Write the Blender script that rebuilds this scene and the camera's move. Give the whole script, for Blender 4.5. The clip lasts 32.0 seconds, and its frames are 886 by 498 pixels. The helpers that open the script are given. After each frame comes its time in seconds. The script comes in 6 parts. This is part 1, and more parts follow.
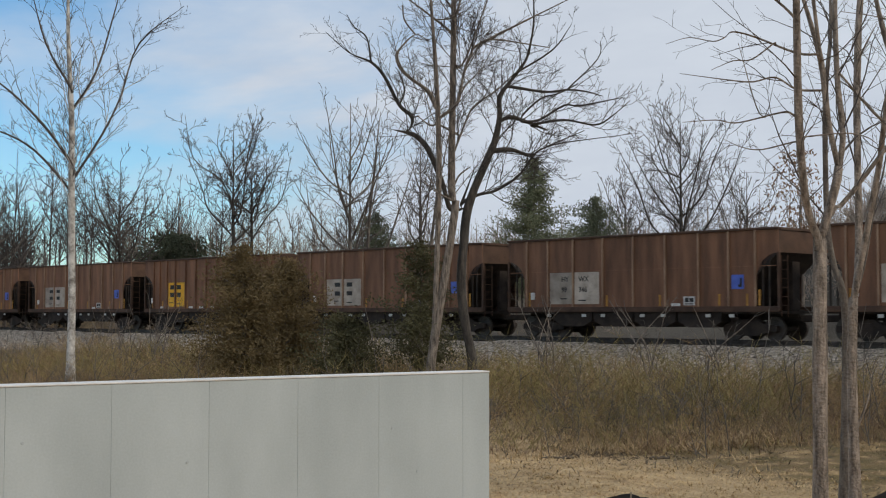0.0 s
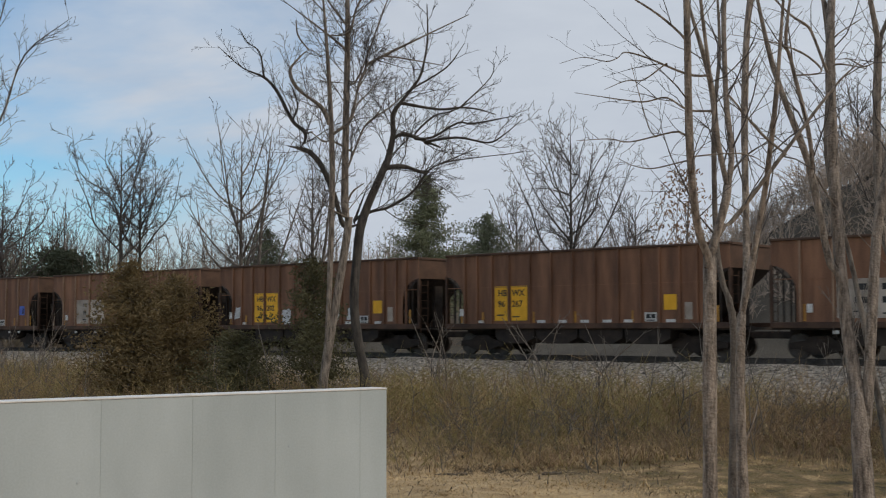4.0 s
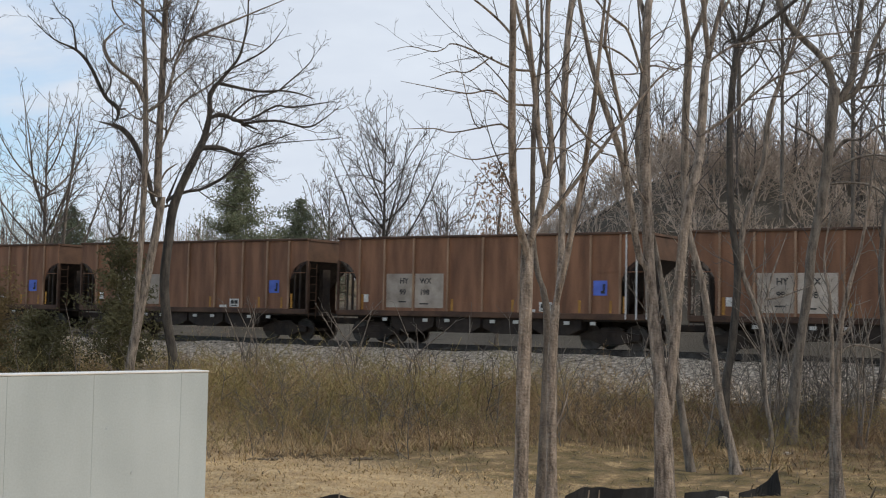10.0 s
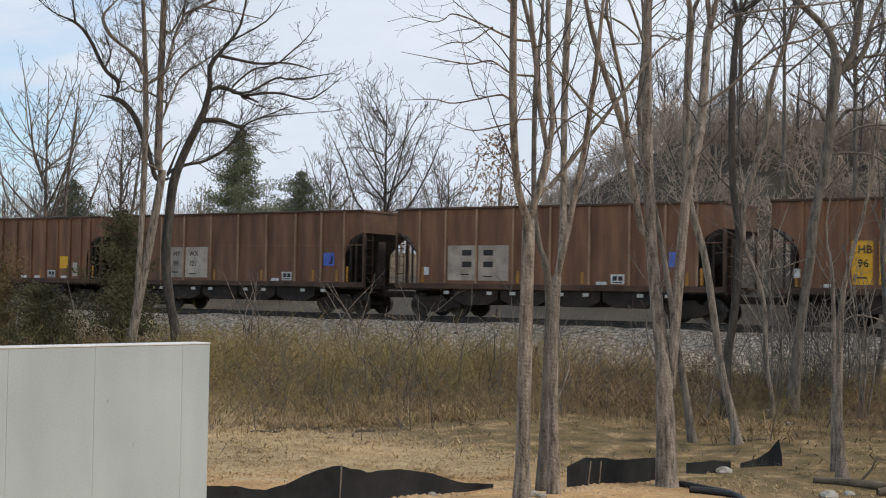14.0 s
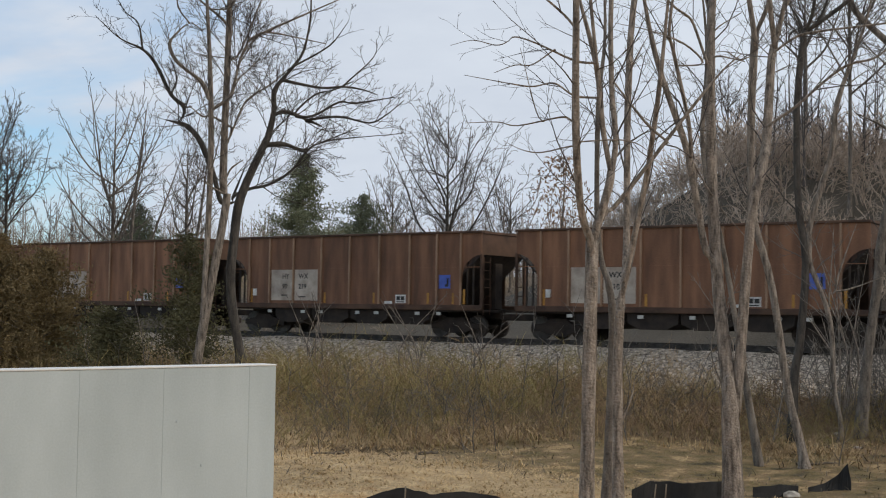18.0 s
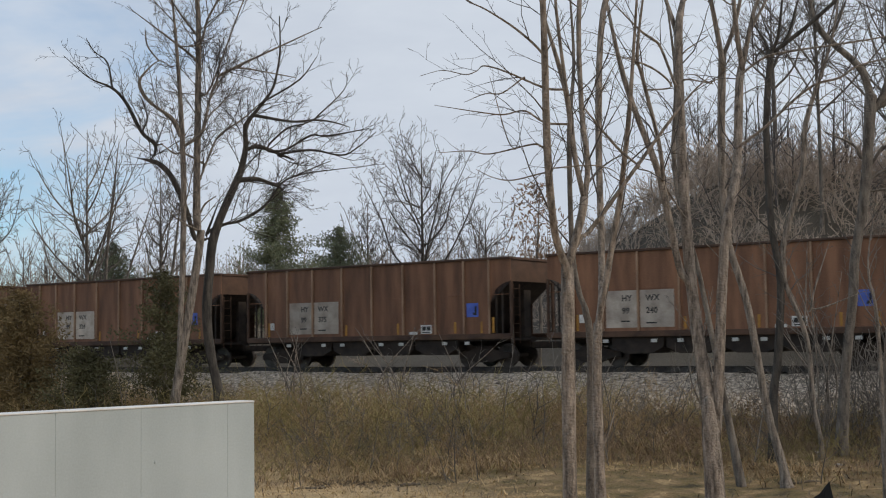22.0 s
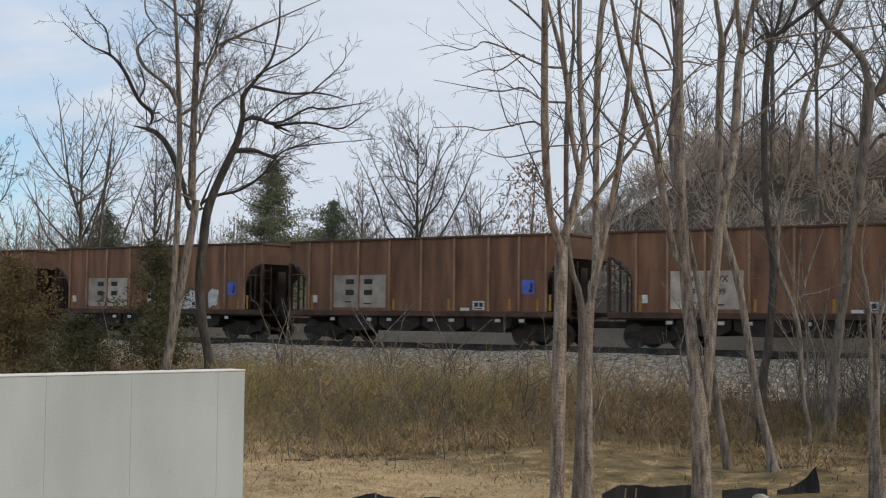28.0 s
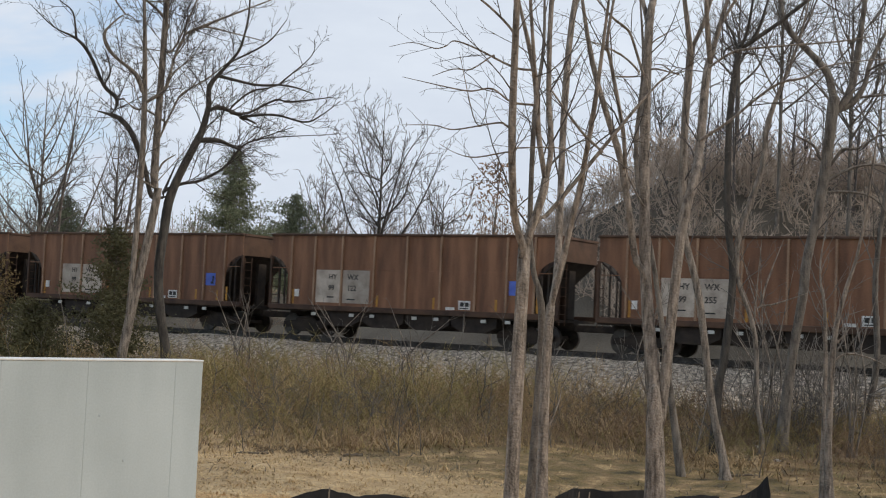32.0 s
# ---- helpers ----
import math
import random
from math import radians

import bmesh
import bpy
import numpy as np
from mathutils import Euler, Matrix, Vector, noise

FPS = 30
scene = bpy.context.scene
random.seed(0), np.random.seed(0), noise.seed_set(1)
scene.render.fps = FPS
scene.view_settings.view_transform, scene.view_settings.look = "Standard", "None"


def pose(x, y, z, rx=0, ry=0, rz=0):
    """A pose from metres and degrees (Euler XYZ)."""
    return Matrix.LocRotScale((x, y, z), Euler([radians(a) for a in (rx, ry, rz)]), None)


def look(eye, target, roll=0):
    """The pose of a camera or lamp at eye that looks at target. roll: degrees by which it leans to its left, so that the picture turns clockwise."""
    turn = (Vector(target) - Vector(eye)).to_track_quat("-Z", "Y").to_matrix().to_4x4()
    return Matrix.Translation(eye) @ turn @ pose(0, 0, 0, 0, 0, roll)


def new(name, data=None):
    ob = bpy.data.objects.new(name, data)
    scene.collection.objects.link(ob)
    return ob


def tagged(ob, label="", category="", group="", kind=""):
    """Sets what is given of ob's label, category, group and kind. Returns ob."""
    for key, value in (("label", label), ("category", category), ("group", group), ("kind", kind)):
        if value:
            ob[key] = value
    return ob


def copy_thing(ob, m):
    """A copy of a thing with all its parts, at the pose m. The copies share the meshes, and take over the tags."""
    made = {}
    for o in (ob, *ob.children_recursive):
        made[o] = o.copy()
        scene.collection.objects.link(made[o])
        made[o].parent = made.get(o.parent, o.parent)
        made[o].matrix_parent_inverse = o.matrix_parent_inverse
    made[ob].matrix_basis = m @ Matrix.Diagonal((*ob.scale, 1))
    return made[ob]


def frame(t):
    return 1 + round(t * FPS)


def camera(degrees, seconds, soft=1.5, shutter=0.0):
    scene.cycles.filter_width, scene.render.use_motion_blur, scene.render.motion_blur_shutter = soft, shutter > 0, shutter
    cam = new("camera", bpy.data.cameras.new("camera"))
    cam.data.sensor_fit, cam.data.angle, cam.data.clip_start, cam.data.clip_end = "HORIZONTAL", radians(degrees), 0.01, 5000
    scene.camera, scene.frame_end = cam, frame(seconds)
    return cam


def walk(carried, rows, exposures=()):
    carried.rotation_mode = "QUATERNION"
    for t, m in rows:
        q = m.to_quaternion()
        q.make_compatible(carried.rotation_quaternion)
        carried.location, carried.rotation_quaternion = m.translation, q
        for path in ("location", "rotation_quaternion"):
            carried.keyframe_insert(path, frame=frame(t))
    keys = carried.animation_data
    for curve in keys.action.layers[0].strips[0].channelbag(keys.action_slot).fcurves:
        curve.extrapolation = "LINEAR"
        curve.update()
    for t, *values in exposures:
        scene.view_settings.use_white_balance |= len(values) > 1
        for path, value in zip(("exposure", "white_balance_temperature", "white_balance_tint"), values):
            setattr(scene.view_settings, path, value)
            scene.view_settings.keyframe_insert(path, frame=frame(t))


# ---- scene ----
# ---------------------------------------------------------------- camera
# The track runs along x at y = TRACK; the camera stands at the origin, EYE metres above the building lot.
EYE = 3.5
TURN = 45.94          # the first view looks this far to the left of the track's normal
PITCH_CAR = 15.0      # metres from one car to the next
TRACK = 43.2
RAIL = 2.43           # top of rail above the lot

cam = camera(37.65, 32.0, soft=1.1, shutter=0.12)

# seconds, x, y, z, heading to the left of +y, tilt up, roll
PATH = (
    (0, 0.000, -0.000, 3.500, 45.94, 2.80, 0.00),
    (0.5, -0.002, -0.011, 3.495, 45.29, 2.77, 0.89),
    (1, 0.004, 0.000, 3.501, 45.22, 2.91, 0.83),
    (1.5, 0.002, 0.012, 3.500, 44.31, 2.86, 0.60),
    (2, -0.010, 0.017, 3.501, 44.60, 2.05, 0.34),
    (2.5, -0.024, 0.020, 3.491, 43.58, 1.68, 0.73),
    (3, -0.035, 0.004, 3.504, 42.35, 2.60, 1.43),
    (3.5, -0.058, -0.020, 3.498, 42.29, 3.33, -0.44),
    (4, -0.072, -0.026, 3.497, 41.14, 3.54, -0.09),
    (4.5, -0.122, -0.019, 3.504, 37.33, 5.18, 0.93),
    (6.5, -0.169, -0.141, 3.486, 34.15, 2.92, 1.68),
    (7, -0.151, -0.184, 3.476, 34.11, 3.50, 2.25),
    (7.5, -0.172, -0.167, 3.480, 34.56, 2.90, 1.72),
    (8, -0.174, -0.178, 3.486, 33.48, 2.99, 1.32),
    (8.5, -0.166, -0.199, 3.479, 31.93, 2.10, 3.11),
    (9, -0.150, -0.227, 3.471, 32.85, 0.45, 2.39),
    (9.5, -0.181, -0.194, 3.488, 31.97, 1.19, 2.81),
    (10, -0.182, -0.189, 3.481, 32.75, 3.03, 1.14),
    (10.5, -0.185, -0.182, 3.477, 33.71, 2.43, 1.64),
    (11, -0.188, -0.201, 3.481, 34.72, 2.23, 1.34),
    (11.5, -0.199, -0.204, 3.484, 34.72, 1.45, 1.78),
    (12, -0.182, -0.201, 3.481, 34.95, 1.55, 1.41),
    (12.5, -0.187, -0.209, 3.476, 34.56, 1.68, 1.39),
    (13, -0.194, -0.199, 3.465, 34.37, 2.44, 1.20),
    (13.5, -0.199, -0.175, 3.469, 33.24, 2.00, 1.36),
    (15.5, -0.208, -0.125, 3.468, 32.04, 1.75, 0.18),
    (16, -0.222, -0.135, 3.471, 31.77, 2.48, 0.56),
    (16.5, -0.237, -0.117, 3.478, 33.27, 2.35, -0.01),
    (17, -0.197, -0.169, 3.472, 34.46, 3.51, 0.64),
    (17.5, -0.194, -0.196, 3.465, 35.14, 3.04, 0.61),
    (18, -0.193, -0.207, 3.462, 35.53, 2.76, 0.88),
    (18.5, -0.199, -0.198, 3.469, 35.36, 3.54, 0.72),
    (19, -0.205, -0.198, 3.469, 35.85, 3.35, 0.48),
    (19.5, -0.207, -0.197, 3.473, 35.96, 2.67, 0.28),
    (20, -0.194, -0.197, 3.465, 35.73, 2.89, 2.24),
    (20.5, -0.206, -0.209, 3.475, 36.14, 3.14, 1.37),
    (21, -0.199, -0.216, 3.469, 36.12, 4.37, 0.64),
    (21.5, -0.188, -0.215, 3.474, 35.28, 4.60, -0.32),
    (22, -0.195, -0.186, 3.471, 34.47, 4.06, -0.91),
    (22.5, -0.200, -0.157, 3.466, 32.82, 4.23, 0.40),
    (23, -0.200, -0.146, 3.463, 30.74, 3.69, -0.38),
    (23.5, -0.216, -0.148, 3.466, 31.85, 3.53, 0.31),
    (24, -0.233, -0.143, 3.479, 33.00, 2.27, -1.00),
    (24.5, -0.227, -0.135, 3.476, 33.62, 4.65, -0.55),
    (25, -0.227, -0.156, 3.486, 36.18, 4.53, -0.69),
    (25.5, -0.209, -0.186, 3.467, 35.64, 4.25, -0.01),
    (26, -0.209, -0.192, 3.470, 35.45, 3.47, -0.13),
    (26.5, -0.206, -0.183, 3.464, 34.70, 3.04, -0.37),
    (28.5, -0.195, -0.197, 3.435, 34.20, 3.09, 0.74),
    (29, -0.210, -0.203, 3.441, 34.04, 2.88, 0.39),
    (29.5, -0.214, -0.203, 3.442, 34.22, 2.62, 0.76),
    (30, -0.216, -0.205, 3.443, 34.71, 3.19, 1.47),
    (30.5, -0.220, -0.197, 3.440, 34.17, 3.78, 1.23),
    (31, -0.231, -0.191, 3.433, 34.10, 3.62, 1.06),
    (31.5, -0.232, -0.200, 3.443, 32.67, 3.36, 1.47),
    (32, -0.233, -0.189, 3.436, 32.49, 3.04, 2.65),
)


def carried_pose(x, y, z, yaw, tilt, roll):
    a, b = radians(yaw), radians(tilt)
    way = Vector((-math.sin(a) * math.cos(b), math.cos(a) * math.cos(b), math.sin(b)))
    eye = Vector((x, y, z))
    return look(eye, eye + way, roll)


# the clip's camera darkens and brightens a little as it turns
STOPS = ((0, -0.3), (2, -0.26), (3, -0.12), (4, -0.44), (5.5, -0.24), (7, -0.1), (8, 0.0), (9, 0.05), (10, -0.04), (11, -0.08), (12, -0.04), (13, 0.0), (16, 0.0), (17, -0.16), (19, -0.2), (21, -0.28), (22, -0.28), (23, -0.2), (24, -0.08), (25, -0.32), (26, -0.28), (27.5, -0.18), (29, -0.08), (30, -0.04), (31, -0.12), (32, -0.06))
walk(cam, [(t, carried_pose(*p)) for t, *p in PATH], exposures=STOPS)

# ---------------------------------------------------------------- sky and sun
SUN_AZ, SUN_EL = 70.0, 38.0     # clockwise from +y, above the horizon
world = bpy.data.worlds.new("sky")
scene.world = world
world.use_nodes = True
wt = world.node_tree
wt.nodes.clear()


def wnode(kind, **values):
    n = wt.nodes.new(kind)
    for k, v in values.items():
        n.inputs[k].default_value = v
    return n


w_out = wnode("ShaderNodeOutputWorld")
w_bg = wnode("ShaderNodeBackground", Strength=0.12)
w_sky = wnode("ShaderNodeTexSky")
w_sky.sky_type, w_sky.sun_disc = "NISHITA", False
w_sky.sun_elevation, w_sky.sun_rotation = radians(SUN_EL), radians(SUN_AZ)
w_sky.air_density, w_sky.dust_density, w_sky.ozone_density = 1.0, 0.3, 3.0
w_co = wnode("ShaderNodeTexCoord")
w_map = wnode("ShaderNodeMapping", Scale=(1.0, 1.0, 3.2), Location=(0.35, 0.1, 0.0))
w_noise = wnode("ShaderNodeTexNoise", Scale=1.9, Detail=7.0, Roughness=0.56, Distortion=0.3)
w_ramp = wnode("ShaderNodeValToRGB")
w_ramp.color_ramp.elements[0].position, w_ramp.color_ramp.elements[1].position = 0.42, 0.62
w_noise2 = wnode("ShaderNodeTexNoise", Scale=4.5, Detail=5.0, Roughness=0.6)
w_ramp2 = wnode("ShaderNodeValToRGB")
w_ramp2.color_ramp.elements[0].color = (4.85, 5.45, 6.5, 1)
w_ramp2.color_ramp.elements[1].color = (7.4, 7.95, 8.65, 1)
w_mix = wt.nodes.new("ShaderNodeMixRGB")
w_tint = wt.nodes.new("ShaderNodeMixRGB")
w_tint.blend_type = "MULTIPLY"
w_tint.inputs[0].default_value = 1.0
w_tint.inputs[2].default_value = (0.97, 1.26, 1.36, 1)
wt.links.new(w_sky.outputs[0], w_tint.inputs[1])
# the cloud cover opens towards the left end of the line
w_dot = wt.nodes.new("ShaderNodeVectorMath")
w_dot.operation = "DOT_PRODUCT"
w_dot.inputs[1].default_value = (0.86, 0.28, 0.30)
w_open = wnode("ShaderNodeMath")
w_open.operation = "MULTIPLY_ADD"
w_open.inputs[1].default_value = 0.62
w_sum = wnode("ShaderNodeMath")
w_sum.operation = "ADD"
w_sum.inputs[1].default_value = 0.30
wt.links.new(w_co.outputs["Generated"], w_dot.inputs[0])
wt.links.new(w_dot.outputs["Value"], w_open.inputs[0])
wt.links.new(w_noise.outputs["Fac"], w_open.inputs[2])
wt.links.new(w_open.outputs[0], w_sum.inputs[0])
for a, b in ((w_co.outputs["Generated"], w_map.inputs["Vector"]), (w_map.outputs[0], w_noise.inputs["Vector"]), (w_map.outputs[0], w_noise2.inputs["Vector"]),
             (w_sum.outputs[0], w_ramp.inputs[0]), (w_noise2.outputs["Fac"], w_ramp2.inputs[0]), (w_ramp.outputs[0], w_mix.inputs[0]),
             (w_tint.outputs[0], w_mix.inputs[1]), (w_ramp2.outputs[0], w_mix.inputs[2]), (w_mix.outputs[0], w_bg.inputs[0]), (w_bg.outputs[0], w_out.inputs[0])):
    wt.links.new(a, b)

sun = new("sun", bpy.data.lights.new("sun", "SUN"))
sun.data.energy, sun.data.angle, sun.data.color = 1.8, radians(12), (1.0, 0.90, 0.75)
sa, se = radians(SUN_AZ), radians(SUN_EL)
sun.matrix_world = look((60 * math.sin(sa) * math.cos(se), 60 * math.cos(sa) * math.cos(se), 60 * math.sin(se)), (0, 0, 0))
scene.view_settings.exposure = 0.0

# ---------------------------------------------------------------- materials


def material(name, low, high, rough=0.85, metal=0.0, scale=3.0, fine=40.0, bump=0.3, streak=None, spread=0.0, detail=6.0, dist=0.02):
    """A surface between two colours: large stains, fine grain, relief. streak: (x, y, z) stretch of the stains. spread: how far single objects differ."""
    m = bpy.data.materials.new(name)
    m.use_nodes = True
    nt = m.node_tree
    bsdf = nt.nodes["Principled BSDF"]
    bsdf.inputs["Roughness"].default_value, bsdf.inputs["Metallic"].default_value = rough, metal
    co = nt.nodes.new("ShaderNodeTexCoord")
    mp = nt.nodes.new("ShaderNodeMapping")
    mp.inputs["Scale"].default_value = streak or (1, 1, 1)
    big, small = nt.nodes.new("ShaderNodeTexNoise"), nt.nodes.new("ShaderNodeTexNoise")
    big.inputs["Scale"].default_value, big.inputs["Detail"].default_value = scale, detail
    small.inputs["Scale"].default_value, small.inputs["Detail"].default_value = fine, 3.0
    add = nt.nodes.new("ShaderNodeMath")
    add.operation = "MULTIPLY_ADD"
    add.inputs[1].default_value = 0.35
    sub = nt.nodes.new("ShaderNodeMath")
    sub.operation = "SUBTRACT"
    sub.inputs[1].default_value = 0.18
    ramp = nt.nodes.new("ShaderNodeValToRGB")
    ramp.color_ramp.elements[0].position, ramp.color_ramp.elements[1].position = 0.3, 0.7
    ramp.color_ramp.elements[0].color, ramp.color_ramp.elements[1].color = (*low, 1), (*high, 1)
    bmp = nt.nodes.new("ShaderNodeBump")
    bmp.inputs["Strength"].default_value, bmp.inputs["Distance"].default_value = bump, dist
    info = nt.nodes.new("ShaderNodeObjectInfo")
    hsv = nt.nodes.new("ShaderNodeHueSaturation")
    rng = nt.nodes.new("ShaderNodeMapRange")
    rng.inputs["To Min"].default_value, rng.inputs["To Max"].default_value = 1 - spread, 1 + spread
    for a, b in ((co.outputs["Object"], mp.inputs["Vector"]), (mp.outputs[0], big.inputs["Vector"]), (co.outputs["Object"], small.inputs["Vector"]),
                 (small.outputs["Fac"], add.inputs[0]), (big.outputs["Fac"], add.inputs[2]), (add.outputs[0], sub.inputs[0]), (sub.outputs[0], ramp.inputs[0]),
                 (small.outputs["Fac"], bmp.inputs["Height"]), (info.outputs["Random"], rng.inputs["Value"]), (rng.outputs[0], hsv.inputs["Value"]),
                 (ramp.outputs[0], hsv.inputs["Color"]), (hsv.outputs[0], bsdf.inputs["Base Color"]), (bmp.outputs[0], bsdf.inputs["Normal"])):
        nt.links.new(a, b)
    return m


M = {
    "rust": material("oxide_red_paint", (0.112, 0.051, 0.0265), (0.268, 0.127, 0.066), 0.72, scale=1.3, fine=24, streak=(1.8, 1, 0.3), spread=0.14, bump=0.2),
    # darker oxide red for chords, sills, ends, posts, ladders and the far side
    "rust_dark": material("dark_oxide_paint", (0.04, 0.021, 0.013), (0.11, 0.058, 0.034), 0.8, scale=1.5, fine=25, spread=0.1),
    "rib": material("worn_rib_paint", (0.2, 0.118, 0.07), (0.42, 0.27, 0.17), 0.7, scale=2.5, fine=30, streak=(1, 1, 0.4)),
    # grime with the shade under the cars and in their end recesses painted in
    "under": material("shaded_underframe_grime", (0.013, 0.009, 0.007), (0.042, 0.029, 0.021), 0.85, scale=3, fine=30),
    "steel": material("wheel_steel", (0.04, 0.032, 0.028), (0.10, 0.085, 0.075), 0.55, 0.6, scale=4),
    "patch_grey": material("faded_grey_patch", (0.29, 0.24, 0.195), (0.51, 0.44, 0.37), 0.8, scale=2.2, fine=30, spread=0.22),
    "patch_yellow": material("yellow_patch", (0.72, 0.36, 0.008), (0.88, 0.48, 0.02), 0.6, scale=2.5, spread=0.08),
    "patch_orange": material("orange_patch", (0.62, 0.22, 0.012), (0.82, 0.33, 0.025), 0.6, scale=2.5),
    "ink": material("black_lettering", (0.010, 0.010, 0.010), (0.03, 0.028, 0.026), 0.7),
    "white": material("white_stencil", (0.45, 0.44, 0.42), (0.72, 0.71, 0.68), 0.7, scale=5, spread=0.1),
    "graffiti": material("white_spray_paint", (0.40, 0.40, 0.40), (0.66, 0.66, 0.66), 0.7, scale=5),
    "blue": material("blue_emblem", (0.05, 0.09, 0.38), (0.09, 0.15, 0.55), 0.5, scale=3, spread=0.15),
    "mark_yellow": material("yellow_reflective_strip", (0.26, 0.12, 0.02), (0.52, 0.26, 0.04), 0.6, scale=4),
    "reflector": material("white_reflector", (0.4, 0.39, 0.36), (0.58, 0.57, 0.54), 0.4),
    "concrete": material("cast_concrete", (0.332, 0.372, 0.374), (0.43, 0.477, 0.48), 0.85, scale=1.1, fine=50, streak=(1.2, 1.2, 0.5), bump=0.12, dist=0.006, spread=0.03),
    "concrete_seam": material("concrete_seam", (0.33, 0.365, 0.375), (0.42, 0.46, 0.475), 0.9, scale=2.5, streak=(3, 3, 0.5)),
    "concrete_top": material("pale_concrete_edge", (0.55, 0.55, 0.53), (0.70, 0.70, 0.68), 0.9, scale=4),
    "bark_grey": material("grey_bark", (0.072, 0.058, 0.046), (0.335, 0.277, 0.224), 0.95, scale=7, fine=26, streak=(2.2, 2.2, 0.4), bump=1.0, dist=0.035, spread=0.1),
    "bark_dark": material("dark_bark", (0.03, 0.026, 0.022), (0.10, 0.085, 0.07), 0.95, scale=5, fine=30, streak=(2, 2, 0.5), bump=0.6, spread=0.1),
    "bark_mid": material("brown_grey_bark", (0.065, 0.053, 0.043), (0.23, 0.195, 0.16), 0.95, scale=5, fine=28, streak=(2, 2, 0.5), bump=0.9, dist=0.03, spread=0.12),
    "bark_white": material("white_peeling_bark", (0.16, 0.14, 0.12), (0.68, 0.65, 0.60), 0.9, scale=3.5, fine=14, streak=(1, 1, 0.8), bump=0.5),
    "twig": material("bare_twigs", (0.05, 0.043, 0.039), (0.125, 0.106, 0.096), 0.95, scale=0.6, fine=4, spread=0.12),
    "twig_pale": material("pale_bare_twigs", (0.085, 0.073, 0.062), (0.2, 0.175, 0.15), 0.95, scale=0.6, fine=4, spread=0.12),
    "twig_red": material("reddish_bare_twigs", (0.125, 0.078, 0.045), (0.29, 0.195, 0.12), 0.95, scale=0.5, fine=4),
    "cedar": material("bronzed_cedar_foliage", (0.092, 0.066, 0.029), (0.265, 0.188, 0.084), 0.9, scale=1.6, fine=12, spread=0.1),
    "cedar_dark": material("dark_cedar_foliage", (0.052, 0.052, 0.024), (0.145, 0.13, 0.06), 0.9, scale=1.6, fine=12),
    "pine": material("green_pine_foliage", (0.085, 0.1, 0.055), (0.24, 0.25, 0.145), 0.9, scale=1.2, fine=10, spread=0.1),
    "pine_dark": material("dark_pine_foliage", (0.06, 0.073, 0.047), (0.16, 0.178, 0.11), 0.9, scale=1.2, fine=10, spread=0.1),
    "clod": material("orange_clay_clods", (0.34, 0.20, 0.09), (0.58, 0.42, 0.25), 0.95, scale=1.5, fine=20),
    "leaf_dry": material("dry_brown_leaves", (0.11, 0.062, 0.034), (0.27, 0.165, 0.095), 0.9, scale=3),
    "hill_twig": material("hillside_brush", (0.175, 0.135, 0.105), (0.33, 0.27, 0.215), 0.95, scale=0.3, fine=3),
    "mound_twig": material("mound_brush", (0.28, 0.219, 0.172), (0.54, 0.436, 0.35), 0.95, scale=0.3, fine=3),
    "brush": material("dry_brush_stems", (0.215, 0.14, 0.068), (0.47, 0.335, 0.18), 0.95, scale=0.5, fine=3),
    "brush_green": material("briar_stems", (0.15, 0.121, 0.046), (0.36, 0.288, 0.115), 0.95, scale=0.5, fine=3),
    "straw": material("straw_grass", (0.36, 0.248, 0.118), (0.66, 0.478, 0.255), 0.95, scale=0.4, fine=3),
    "silt": material("black_silt_cloth", (0.006, 0.006, 0.006), (0.016, 0.016, 0.017), 0.8, scale=4, fine=60, bump=0.4),
    "stake": material("weathered_stake", (0.14, 0.11, 0.08), (0.27, 0.225, 0.17), 0.9, scale=5),
    "pipe": material("black_corrugated_plastic", (0.010, 0.010, 0.011), (0.022, 0.022, 0.024), 0.45),
    "plank": material("weathered_planks", (0.40, 0.29, 0.17), (0.58, 0.45, 0.29), 0.9, scale=2, streak=(0.4, 4, 4)),
    "log": material("fallen_log_bark", (0.06, 0.045, 0.03), (0.17, 0.135, 0.095), 0.95, scale=4),
    "stone": material("pale_stone", (0.27, 0.24, 0.2), (0.45, 0.41, 0.35), 0.9, scale=6),
    "ballast": material("crushed_ballast", (0.065, 0.05, 0.037), (0.66, 0.555, 0.435), 0.95, scale=7, fine=19, bump=1.0, dist=0.05),
    "tie": material("creosoted_ties", (0.03, 0.024, 0.02), (0.08, 0.065, 0.05), 0.9, scale=5),
}


